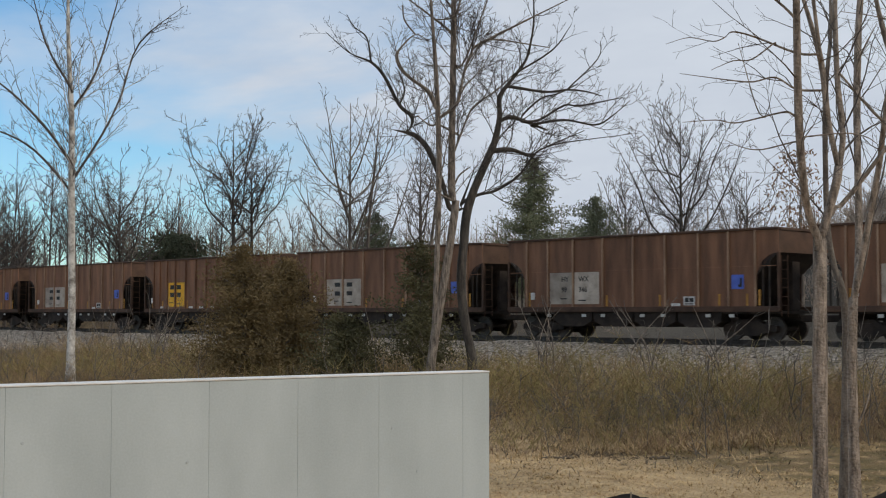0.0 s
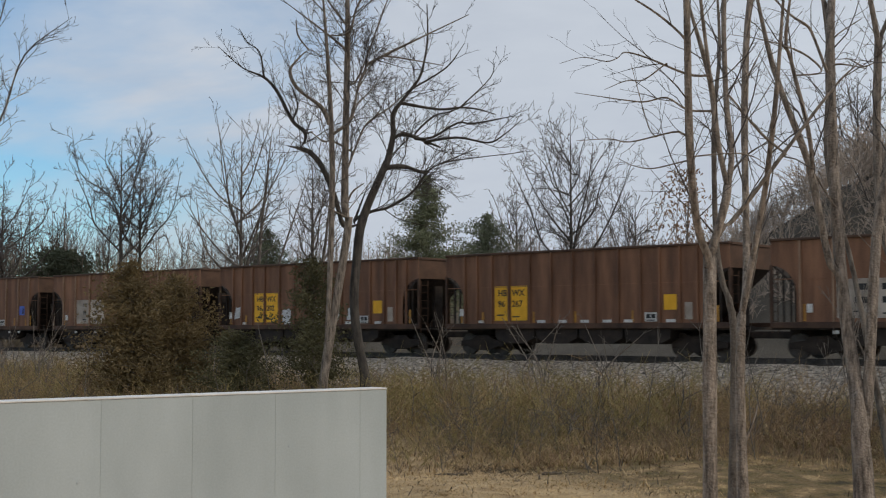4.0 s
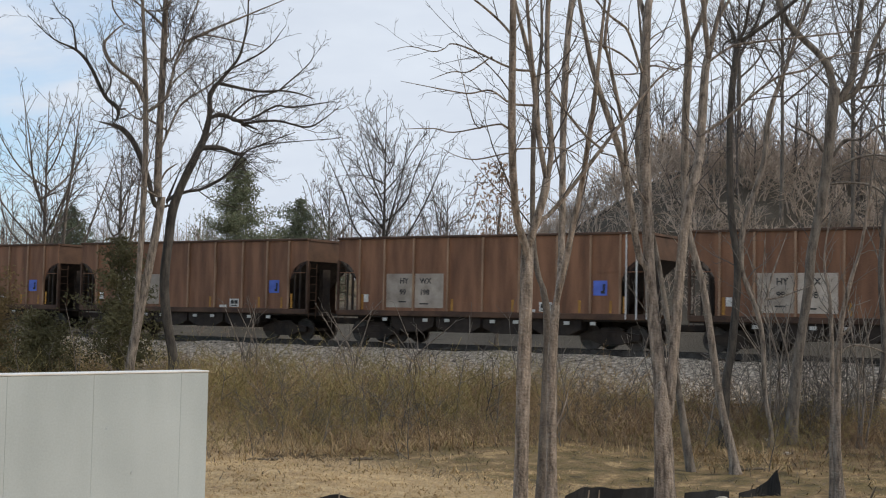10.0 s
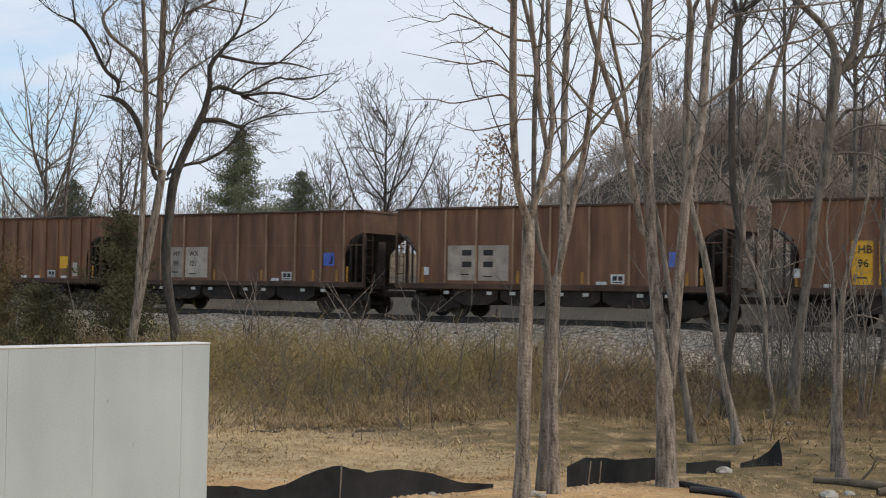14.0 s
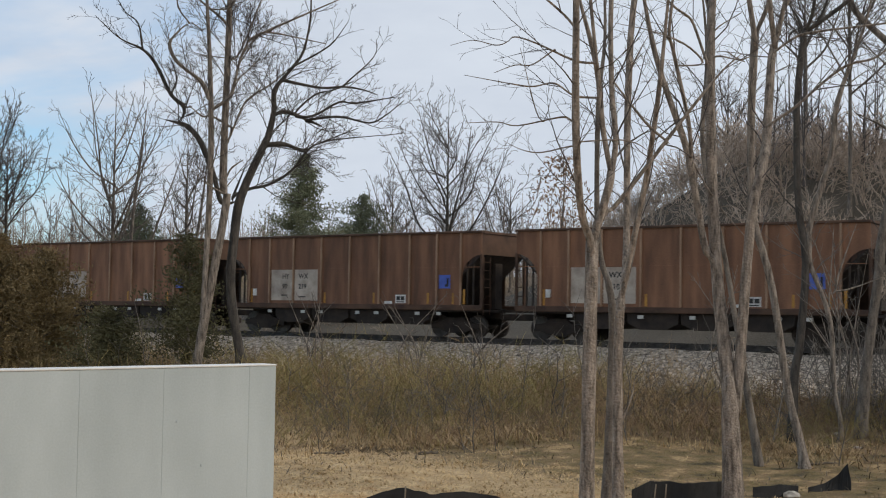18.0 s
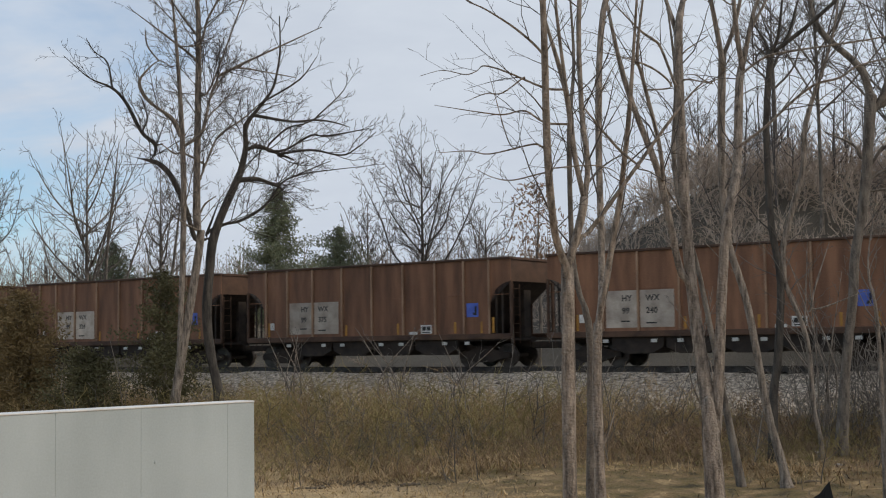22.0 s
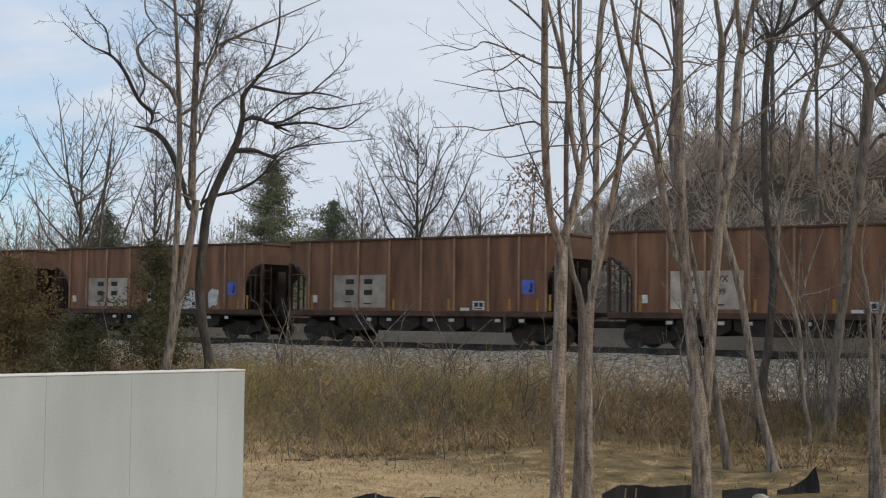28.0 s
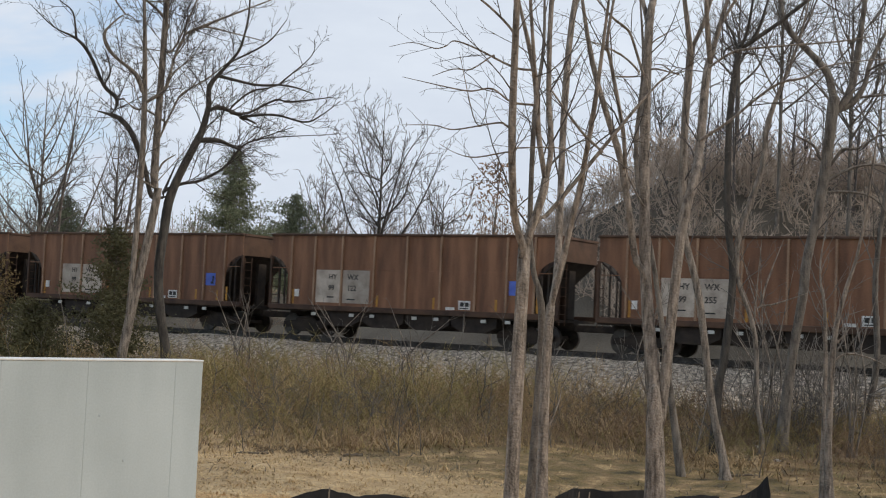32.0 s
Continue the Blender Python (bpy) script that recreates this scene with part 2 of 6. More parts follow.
def ground_material():
    """Soil by distance from the building lot: orange clay, straw grass, mossy leaf litter, and the field behind."""
    m = bpy.data.materials.new("lot_soil")
    m.use_nodes = True
    nt = m.node_tree
    bsdf = nt.nodes["Principled BSDF"]
    bsdf.inputs["Roughness"].default_value = 0.95
    N = nt.nodes.new
    geo, sep = N("ShaderNodeNewGeometry"), N("ShaderNodeSeparateXYZ")
    n1, n2, n3 = N("ShaderNodeTexNoise"), N("ShaderNodeTexNoise"), N("ShaderNodeTexNoise")
    for n, s, d in ((n1, 0.22, 6.0), (n2, 1.6, 8.0), (n3, 14.0, 4.0)):
        n.inputs["Scale"].default_value, n.inputs["Detail"].default_value = s, d
        nt.links.new(geo.outputs["Position"], n.inputs["Vector"])
    length = N("ShaderNodeVectorMath")
    length.operation = "LENGTH"
    nt.links.new(geo.outputs["Position"], length.inputs[0])
    nt.links.new(geo.outputs["Position"], sep.inputs[0])

    def ramp(src, stops):
        r = N("ShaderNodeValToRGB")
        e = r.color_ramp.elements
        while len(e) < len(stops):
            e.new(0.5)
        for el, (p, c) in zip(e, stops):
            el.position, el.color = p, (*c, 1)
        nt.links.new(src, r.inputs[0])
        return r.outputs[0]

    def mix(fac, a, b):
        x = N("ShaderNodeMixRGB")
        nt.links.new(fac, x.inputs[0]), nt.links.new(a, x.inputs[1]), nt.links.new(b, x.inputs[2])
        return x.outputs[0]

    def edge(src, at, width, wobble):
        """0 below at, 1 above, ragged by noise."""
        s = N("ShaderNodeMath")
        s.operation = "MULTIPLY_ADD"
        s.inputs[1].default_value = wobble
        nt.links.new(n2.outputs["Fac"], s.inputs[0]), nt.links.new(src, s.inputs[2])
        r = N("ShaderNodeMapRange")
        r.inputs["From Min"].default_value, r.inputs["From Max"].default_value = at + wobble / 2 - width / 2, at + wobble / 2 + width / 2
        nt.links.new(s.outputs[0], r.inputs["Value"])
        return r.outputs[0]

    clay = ramp(n2.outputs["Fac"], ((0.3, (0.42, 0.24, 0.10)), (0.55, (0.57, 0.36, 0.165)), (0.75, (0.66, 0.47, 0.26))))
    straw = ramp(n2.outputs["Fac"], ((0.3, (0.29, 0.195, 0.098)), (0.5, (0.42, 0.30, 0.158)), (0.72, (0.54, 0.405, 0.235))))
    moss = ramp(n2.outputs["Fac"], ((0.3, (0.055, 0.04, 0.014)), (0.45, (0.16, 0.113, 0.04)), (0.55, (0.2, 0.13, 0.058)), (0.66, (0.36, 0.25, 0.118))))
    litter = ramp(n2.outputs["Fac"], ((0.3, (0.085, 0.060, 0.032)), (0.5, (0.17, 0.122, 0.066)), (0.7, (0.28, 0.20, 0.115))))
    field = ramp(n1.outputs["Fac"], ((0.35, (0.05, 0.042, 0.031)), (0.6, (0.095, 0.08, 0.06))))
    pale = ramp(n1.outputs["Fac"], ((0.35, (0.06, 0.047, 0.03)), (0.6, (0.11, 0.086, 0.055))))
    c = mix(edge(length.outputs["Value"], 24.2, 1.6, 6.0), clay, straw)
    slant = N("ShaderNodeMath")
    slant.operation = "MULTIPLY_ADD"
    slant.inputs[1].default_value = 0.42
    nt.links.new(sep.outputs["X"], slant.inputs[0]), nt.links.new(sep.outputs["Y"], slant.inputs[2])
    c = mix(edge(slant.outputs[0], 17.4, 2.5, 5.0), c, moss)
    c = mix(edge(sep.outputs["Y"], TRACK - 10.5, 2.0, 6.0), c, litter)
    c = mix(edge(sep.outputs["Y"], TRACK + 6.0, 2.0, 2.0), c, field)
    c = mix(edge(length.outputs["Value"], 84.0, 6.0, 8.0), c, pale)
    c = mix(edge(length.outputs["Value"], 94.0, 6.0, 8.0), c, litter)
    # leaves, tufts and crumbs mottle the soil
    mott = ramp(n3.outputs["Fac"], ((0.30, (0.66, 0.64, 0.6)), (0.52, (1.0, 1.0, 1.0)), (0.72, (1.32, 1.3, 1.26))))
    spotted = N("ShaderNodeMixRGB")
    spotted.blend_type = "MULTIPLY"
    spotted.inputs[0].default_value = 0.85
    nt.links.new(c, spotted.inputs[1]), nt.links.new(mott, spotted.inputs[2])
    nt.links.new(spotted.outputs[0], bsdf.inputs["Base Color"])
    b = N("ShaderNodeBump")
    b.inputs["Strength"].default_value, b.inputs["Distance"].default_value = 0.8, 0.08
    nt.links.new(n3.outputs["Fac"], b.inputs["Height"]), nt.links.new(b.outputs[0], bsdf.inputs["Normal"])
    return m


M["ground"] = ground_material()

# ---------------------------------------------------------------- building helpers


def spot(az, d):
    """The place d metres away, az degrees to the right of the first view's axis."""
    a = radians(az - TURN)
    return d * math.sin(a), d * math.cos(a)


def mesh_of(name, verts, faces, mat, smooth=False):
    me = bpy.data.meshes.new(name)
    me.from_pydata(verts, [], faces)
    me.materials.append(mat)
    if smooth:
        me.polygons.foreach_set("use_smooth", [True] * len(me.polygons))
    return me


def part_mesh(name, me, parent, label=""):
    ob = new(name, me)
    ob.parent = parent
    return tagged(ob, label)


def part(name, bm, mat, parent, label="", smooth=False):
    me = bpy.data.meshes.new(name)
    bm.to_mesh(me)
    bm.free()
    me.materials.append(mat)
    if smooth:
        me.polygons.foreach_set("use_smooth", [True] * len(me.polygons))
    return part_mesh(name, me, parent, label)


def thing(name, x, y, z, label, category, group="", kind="", turn=0.0):
    ob = new(name)
    ob.matrix_world = pose(x, y, z, 0, 0, turn)
    return tagged(ob, label, category, group, kind)


def box(bm, x0, x1, y0, y1, z0, z1, bevel=0.0):
    geom = bmesh.ops.create_cube(bm, size=1.0, matrix=Matrix.LocRotScale(((x0 + x1) / 2, (y0 + y1) / 2, (z0 + z1) / 2), None, (x1 - x0, y1 - y0, z1 - z0)))
    if bevel:
        edges = list({e for v in geom["verts"] for e in v.link_edges})
        bmesh.ops.bevel(bm, geom=edges, offset=bevel, segments=1, affect="EDGES")
    return bm


def boxed(*a, bevel=0.0):
    return box(bmesh.new(), *a, bevel=bevel)


def prism(bm, outline, y0, y1):
    """A plate with the given outline in x, z, from y0 to y1."""
    front = [bm.verts.new((x, y0, z)) for x, z in outline]
    back = [bm.verts.new((x, y1, z)) for x, z in outline]
    bm.faces.new(front), bm.faces.new(back[::-1])
    for i in range(len(outline)):
        j = (i + 1) % len(outline)
        bm.faces.new((front[j], front[i], back[i], back[j]))
    bmesh.ops.recalc_face_normals(bm, faces=bm.faces)
    return bm


def cylinder(bm, a, b, r, sides=10):
    a, b = Vector(a), Vector(b)
    m = Matrix.Translation((a + b) / 2) @ (b - a).to_track_quat("Z", "Y").to_matrix().to_4x4()
    bmesh.ops.create_cone(bm, cap_ends=True, segments=sides, radius1=r, radius2=r, depth=(b - a).length, matrix=m)
    return bm


class Tubes:
    """Tapered branches gathered as vertices and quads."""

    def __init__(self):
        self.v, self.f = [], []

    def add(self, pts, radii, sides=4):
        d = (pts[-1] - pts[0])
        u = d.orthogonal().normalized()
        w = d.cross(u).normalized()
        ring = [(math.cos(2 * math.pi * k / sides), math.sin(2 * math.pi * k / sides)) for k in range(sides)]
        base = len(self.v)
        for p, r in zip(pts, radii):
            for c, s in ring:
                self.v.append((p.x + r * (c * u.x + s * w.x), p.y + r * (c * u.y + s * w.y), p.z + r * (c * u.z + s * w.z)))
        for i in range(len(pts) - 1):
            a = base + i * sides
            for k in range(sides):
                n = (k + 1) % sides
                self.f.append((a + k, a + n, a + sides + n, a + sides + k))

    def mesh(self, name, mat):
        return mesh_of(name, self.v, self.f, mat, True)


def smooth_line(points, steps=4):
    """A rounded line through control points (Catmull-Rom)."""
    p = [Vector(q) for q in points]
    p = [p[0] * 2 - p[1]] + p + [p[-1] * 2 - p[-2]]
    out = []
    for i in range(1, len(p) - 2):
        for k in range(steps):
            t = k / steps
            a, b, c, d = p[i - 1], p[i], p[i + 1], p[i + 2]
            out.append(0.5 * ((2 * b) + (c - a) * t + (2 * a - 5 * b + 4 * c - d) * t * t + (3 * b - a - 3 * c + d) * t ** 3))
    out.append(p[-2])
    return out


def swerve(d, angle, rng):
    """d turned by the angle (degrees) to a random side."""
    side = d.orthogonal().normalized()
    side.rotate(Matrix.Rotation(rng.uniform(0, 2 * math.pi), 3, d))
    a = radians(angle)
    return (d * math.cos(a) + side * math.sin(a)).normalized()


def fork(wood, twigs, p, d, size, r, depth, rng, spec):
    """A limb that wanders, parts in two or three, and parts again down to twigs."""
    segs = 3 if depth > 3 else 2 if depth > 1 else 1
    step = size * 0.3 * rng.uniform(0.7, 1.25) / segs
    line = [p.copy()]
    for _ in range(segs):
        d = (d + Vector((rng.gauss(0, 1), rng.gauss(0, 1), rng.gauss(0, 1))) * spec["wander"] * (0.65 if depth < 2 else 1.0) + Vector((0, 0, spec["up"]))).normalized()
        p = p + d * step
        line.append(p.copy())
    end = max(r * 0.76, spec["least"] * (0.6 if depth < 1 else 1.0))
    (wood if r > 0.028 else twigs).add(line, [r + (end - r) * k / segs for k in range(segs + 1)], 5 if r > 0.028 else 3)
    if depth <= 0:
        return
    fork(wood, twigs, p, swerve(d, rng.uniform(8, 24), rng), size * 0.84, end, depth - 1, rng, spec)
    fork(wood, twigs, p, swerve(d, rng.uniform(28, 54), rng), size * rng.uniform(0.55, 0.78), max(end * 0.68, spec["least"]), depth - 1, rng, spec)
    if depth > 1 and rng.random() < 0.35:
        fork(wood, twigs, line[segs // 2], swerve(d, rng.uniform(35, 60), rng), size * 0.5, max(end * 0.5, spec["least"]), depth - 2, rng, spec)


def ramify(wood, twigs, line, radii, rng, level, least, sides, ratio=0.42, angle=42, up=0.12, wander=0.13, start=0.15, longest=3.0, low=-1.0, split=0.022):
    """Side branches along a limb, alternately to all sides, each with its own side branches, down to twigs."""
    length = sum((b - a).length for a, b in zip(line, line[1:]))
    n = max(1, int(length * sides * (1 - start) + rng.random()))
    turn = rng.uniform(0, 6.28)
    for k in range(n):
        t = start + (1 - start) * (k + rng.random()) / n
        i = min(int(t * (len(line) - 1)), len(line) - 2)
        f = t * (len(line) - 1) - i
        p = line[i].lerp(line[i + 1], f)
        if p.z < low:
            continue
        d = (line[i + 1] - line[i]).normalized()
        turn += 2.4 + rng.uniform(-0.5, 0.5)
        side = d.orthogonal().normalized()
        side.rotate(Matrix.Rotation(turn, 3, d))
        a = radians(angle * rng.uniform(0.65, 1.3))
        d = d * math.cos(a) + side * math.sin(a) + Vector((0, 0, up))
        size = min(longest, length * ratio) * (1.1 - 0.6 * t) * rng.uniform(0.55, 1.2)
        r = max(least, min((radii[i] + (radii[i + 1] - radii[i]) * f) * 0.6, least * 0.7 + size * 0.0085))
        pts, q, segs = [p], p, 4 if level > 1 else 3
        for _ in range(segs):
            d = (d.normalized() + Vector((rng.gauss(0, wander), rng.gauss(0, wander), rng.gauss(0, wander) + up * 0.35))).normalized()
            q = q + d * (size / segs)
            pts.append(q)
        rad = [r + (least * 0.6 - r) * (j / segs) ** 1.3 for j in range(segs + 1)]
        (wood if r > split else twigs).add(pts, rad, 5 if r > 0.04 else 4 if r > split else 3)
        if level > 0 and size > 0.25:
            ramify(wood, twigs, pts, rad, rng, level - 1, least, sides * 1.5, ratio * 1.05, angle, up * 0.7, wander, 0.2, longest, low, split)


class BareTree:
    """A leafless tree: limb() draws its stems and main limbs, done() lets branches and twigs grow on them. Limbs are (right, up, radius) or (right, up, radius, away) from its foot, as seen from the lot."""

    def __init__(self, name, az, d, z, label, bark="bark_mid", twig="twig", seed=1, group=""):
        x, y = spot(az, d)
        self.root = thing(name, x, y, z, label, "tree", group, turn=TURN - az)
        self.d, self.bark, self.twig = d, bark, twig
        self.wood, self.twigs = Tubes(), Tubes()
        self.rng = random.Random(seed)
        self.limbs, self.line = [], []

    def limb(self, *stem, bare=0.08, fine=False):
        """bare: the share of the limb, from its start, on which nothing grows; fine: it has the colour of the twigs."""
        if self.line and stem[0][1] > 0.4:
            # begin on the limb that carries it
            q = min((q for q in self.line if q.z < stem[0][1] + 0.02), key=lambda q: (q.x - stem[0][0]) ** 2 + (q.z - stem[0][1]) ** 2)
            if 0.03 < math.hypot(q.x - stem[0][0], q.z - stem[0][1]) < 0.9:
                stem = ((q.x, q.z, stem[0][2]),) + stem
        sway = 0.28 * self.rng.uniform(-1, 1) if self.limbs else 0.0
        root = 0.0
        if self.line and stem[0][1] > 0.4:
            root = min(self.line, key=lambda q: (q.x - stem[0][0]) ** 2 + (q.z - stem[0][1]) ** 2).y
        run = sum(math.hypot(b[0] - a[0], b[1] - a[1]) for a, b in zip(stem, stem[1:]))
        ctrl = [Vector((s[0], s[3] if len(s) > 3 else root + sway * run * (k / (len(stem) - 1)) ** 1.5, s[1])) for k, s in enumerate(stem)]
        pts = smooth_line(ctrl, 4)
        self.line += pts
        rad = []
        for i in range(len(pts)):
            k = min(i // 4, len(stem) - 2)
            rad.append(stem[k][2] + (stem[k + 1][2] - stem[k][2]) * (i / 4 - k))
        rad = [r * (1 + 0.09 * noise.noise(Vector((p.z * 2.3, p.x * 2.0, self.d)))) for p, r in zip(pts, rad)]
        if stem[0][1] < 0.4:
            rad[0] *= 1.45
            rad[1] *= 1.15
        if rad[-1] > 0.02:
            pts, rad = pts + [pts[-1] + (pts[-1] - pts[-2]).normalized() * rad[-1] * 0.7], rad + [rad[-1] * 0.3]
        (self.twigs if fine else self.wood).add(pts, rad, 12 if rad[0] > 0.08 else 7)
        self.limbs.append((pts, rad, bare))
        return self

    def done(self, sides=1.6, level=2, slim=1.0, **habit):
        """sides: branches a metre of limb; level: how often they part again."""
        least = max(0.0035, 0.00016 * self.d) * slim
        for pts, rad, bare in self.limbs:
            ramify(self.wood, self.twigs, pts, rad, self.rng, level, least, sides, start=bare, **habit)
        part_mesh("trunk", self.wood.mesh("trunk", M[self.bark]), self.root)
        if self.twigs.v:
            part_mesh("crown", self.twigs.mesh("crown", M[self.twig]), self.root, "bare leafless crown of fine twigs")
        return self.root


def bare_tree(name, az, d, z, stems, label, bark="bark_mid", twig="twig", seed=1, group="", fine=False, **growth):
    tree = BareTree(name, az, d, z, label, bark, twig, seed, group)
    for stem in stems:
        tree.limb(*stem, bare=0.3 if stem[0][1] < 0.5 else 0.08, fine=fine and stem[0][1] > 0.5)
    return tree.done(**growth)


# ---------------------------------------------------------------- ground, ballast and track


def lerp_rows(v, rows):
    for (a, p), (b, q) in zip(rows, rows[1:]):
        if v <= b:
            return p + (q - p) * max(0.0, (v - a) / (b - a))
    return rows[-1][1]


PROFILE = ((-900, 2.0), (-120, 1.4), (-30, 1.0), (-8, 1.1), (-4.6, 1.25), (-1.7, 2.14), (1.7, 2.14), (4.6, 1.15), (8, 0.75), (12, 0.28), (18, 0.02), (60, 0.0), (900, 0.0))


MOUND = spot(25.0, 80)


def mound_reach(x, y):
    """Squared distance from the mound's crest, which runs on towards the east."""
    d = math.hypot(*MOUND)
    along = ((x - MOUND[0]) * MOUND[1] - (y - MOUND[1]) * MOUND[0]) / d
    across = ((x - MOUND[0]) * MOUND[0] + (y - MOUND[1]) * MOUND[1]) / d
    return (along * (0.4 if along > 0 else 0.95)) ** 2 + across ** 2




def height(x, y):
    q = TRACK - y
    z = lerp_rows(q, PROFILE)
    d = math.hypot(x, y)
    n = noise.noise(Vector((x * 0.22, y * 0.22, 0.3)))
    fine = noise.noise(Vector((x * 1.1, y * 1.1, 4.0)))
    if q > 4.0 or q < -5:
        k = min(1.0, abs(q - 4.0) / 3) if q > 0 else 0.5
        z += k * (0.16 * n + 0.05 * fine) * (1 if d < 120 else 2)
    # spoil heaped against the silt fence
    if 14 < d < 24:
        z += max(0.0, 1 - abs(d - 19.5) / 2.6) * (0.22 * (0.6 + n) + 0.10 * fine + 0.07 * noise.noise(Vector((x * 2.6, y * 2.6, 8.0))))
    # the brushy mound behind the line, and a low far ridge
    if y > TRACK + 10:
        z += 10.4 * math.exp(-(mound_reach(x, y) / 150.0) ** 1.2)
        k = min(1.0, max(0.0, (d - 58) / 60))
        z += 5.6 * k * k * (3 - 2 * k)
    return z


def grid_axis(bounds):
    out = []
    for a, b, step in bounds:
        n = max(1, round((b - a) / step))
        out += [a + (b - a) * k / n for k in range(n)]
    return out + [bounds[-1][1]]


gx = grid_axis(((-1500, -400, 100), (-400, -130, 15), (-130, -70, 2.5), (-70, 8, 0.5), (8, 40, 2.0), (40, 300, 15), (300, 1500, 100)))
gy = grid_axis(((-300, -20, 40), (-20, 6, 4), (6, 42.5, 0.45), (42.5, 60, 2), (60, 320, 8), (320, 1500, 80)))
verts = [(x, y, height(x, y)) for y in gy for x in gx]
w = len(gx)
faces = [(j * w + i, j * w + i + 1, (j + 1) * w + i + 1, (j + 1) * w + i) for j in range(len(gy) - 1) for i in range(w - 1)]
ground = new("ground", mesh_of("ground", verts, faces, M["ground"], True))
tagged(ground, "clay lot, straw grass and weedy railway bank", "ground", kind="structure")

# ballast shoulder, rough with crushed stone
rng = random.Random(3)
bx = grid_axis(((-700, -130, 30), (-130, -70, 0.6), (-70, 6, 0.16), (6, 60, 1.0), (60, 700, 30)))
by = [TRACK - 5.4 + 0.17 * k for k in range(24)] + [TRACK - 1.2, TRACK - 0.75, TRACK, TRACK + 0.75, TRACK + 1.6, TRACK + 3, TRACK + 5.2]
verts = []
for j, y in enumerate(by):
    for x in bx:
        q = abs(TRACK - y)
        z = lerp_rows(q, ((0, 2.25), (1.6, 2.24), (5.0, 1.10), (9, 0.4)))
        z += 0.10 * noise.noise(Vector((x * 0.35, y * 0.5, 9)))
        z += rng.uniform(-0.03, 0.03) if j < 24 else 0
        verts.append((x + rng.uniform(-0.05, 0.05), y + rng.uniform(-0.05, 0.05), z))
w = len(bx)
faces = [(j * w + i, j * w + i + 1, (j + 1) * w + i + 1, (j + 1) * w + i) for j in range(len(by) - 1) for i in range(w - 1)]
track_bed = new("track_bed", mesh_of("track_bed", verts, faces, M["ballast"]))
tagged(track_bed, "grey crushed stone ballast shoulder of the railway", "ballast", kind="structure")

track = thing("railway_track", 0, TRACK, 0, "rusty steel rails on dark ties in ballast", "railway track", kind="structure")
for side in (-0.7525, 0.7525):
    bm = bmesh.new()
    box(bm, -700, 700, side - 0.036, side + 0.036, RAIL - 0.045, RAIL)
    box(bm, -700, 700, side - 0.010, side + 0.010, RAIL - 0.14, RAIL - 0.045)
    box(bm, -700, 700, side - 0.07, side + 0.07, RAIL - 0.165, RAIL - 0.14)
    part("rail", bm, M["steel"], track)
tie_bm = boxed(-0.11, 0.11, -1.3, 1.3, RAIL - 0.33, RAIL - 0.165)
tie = part("tie", tie_bm, M["tie"], track)
tie.location.x = -95
for k in range(1, 180):
    o = new("tie", tie.data)
    o.parent, o.location = track, (-95 + 0.55 * k, rng.uniform(-0.03, 0.03), 0)

# ---------------------------------------------------------------- concrete wall


def concrete_wall():
    a, b = Vector(spot(2.03, 13.9)), Vector(spot(-19.13, 11.7))
    u = (b - a).normalized()
    length = 12.0
    n = Vector((-u.y, u.x))
    if n.dot(a) < 0:
        n = -n            # points away from the camera
    top = EYE - 0.62
    wall = thing("wall_foundation", a.x, a.y, 0, "pale grey cast concrete foundation wall with form seams", "wall", kind="structure", turn=math.degrees(math.atan2(u.y, u.x)))
    side = 1 if Vector((-u.y, u.x)).dot(n) > 0 else -1
    y0, y1 = (0, 0.25) if side > 0 else (-0.25, 0)
    joints = [0.0, 0.34, 1.36, 2.27, 3.19, 4.12, 5.05, 5.97, 6.88, 7.8, 8.71, 9.63, 10.5, 12.0]
    core = boxed(0.004, length, y0 + 0.012, y1 - 0.012, -0.4, top - 0.022)
    part("core", core, M["concrete_seam"], wall)
    for p, q in zip(joints, joints[1:]):
        bm = bmesh.new()
        box(bm, p + 0.0006, q - 0.0006, *((0, 0.075) if side > 0 else (-0.075, 0)), -0.4, top - 0.02, bevel=0.0018)
        part("wall_panel", bm, M["concrete"], wall)
    bm = boxed(-0.004, length, y0 - 0.008, y1 + 0.008, top - 0.018, top, bevel=0.005)
    part("wall_top", bm, M["concrete_top"], wall, "bright rough trowelled top edge")
    for x, z in ((1.2, top - 0.55), (4.9, top - 0.5), (0.9, top - 1.0), (3.4, top - 0.75), (6.4, top - 0.9)):
        bm = cylinder(bmesh.new(), (x, (y0 if side > 0 else y1) - side * 0.006, z), (x, (y0 if side > 0 else y1) + side * 0.02, z), 0.014, 8)
        part("tie_hole", bm, M["concrete_seam"], wall)


concrete_wall()

# ---------------------------------------------------------------- the coal train
# Along a car, u is measured from the left edge of its number panel; the near side faces -y. Heights are above the rail.
U0, U1 = -2.35, 11.05
NEAR, FAR = -1.58, 1.58
SILL, TOP = 1.17, 4.20
GREY_RIBS = (-1.25, -0.05, 1.33, 2.91, 4.46, 6.03, 7.59, 8.94, 10.1)
YELLOW_RIBS = (-1.3, -0.64, 0.15, 1.04, 2.11, 3.16, 4.21, 5.26, 6.33, 7.33, 8.16, 9.02, 9.75, 10.35)


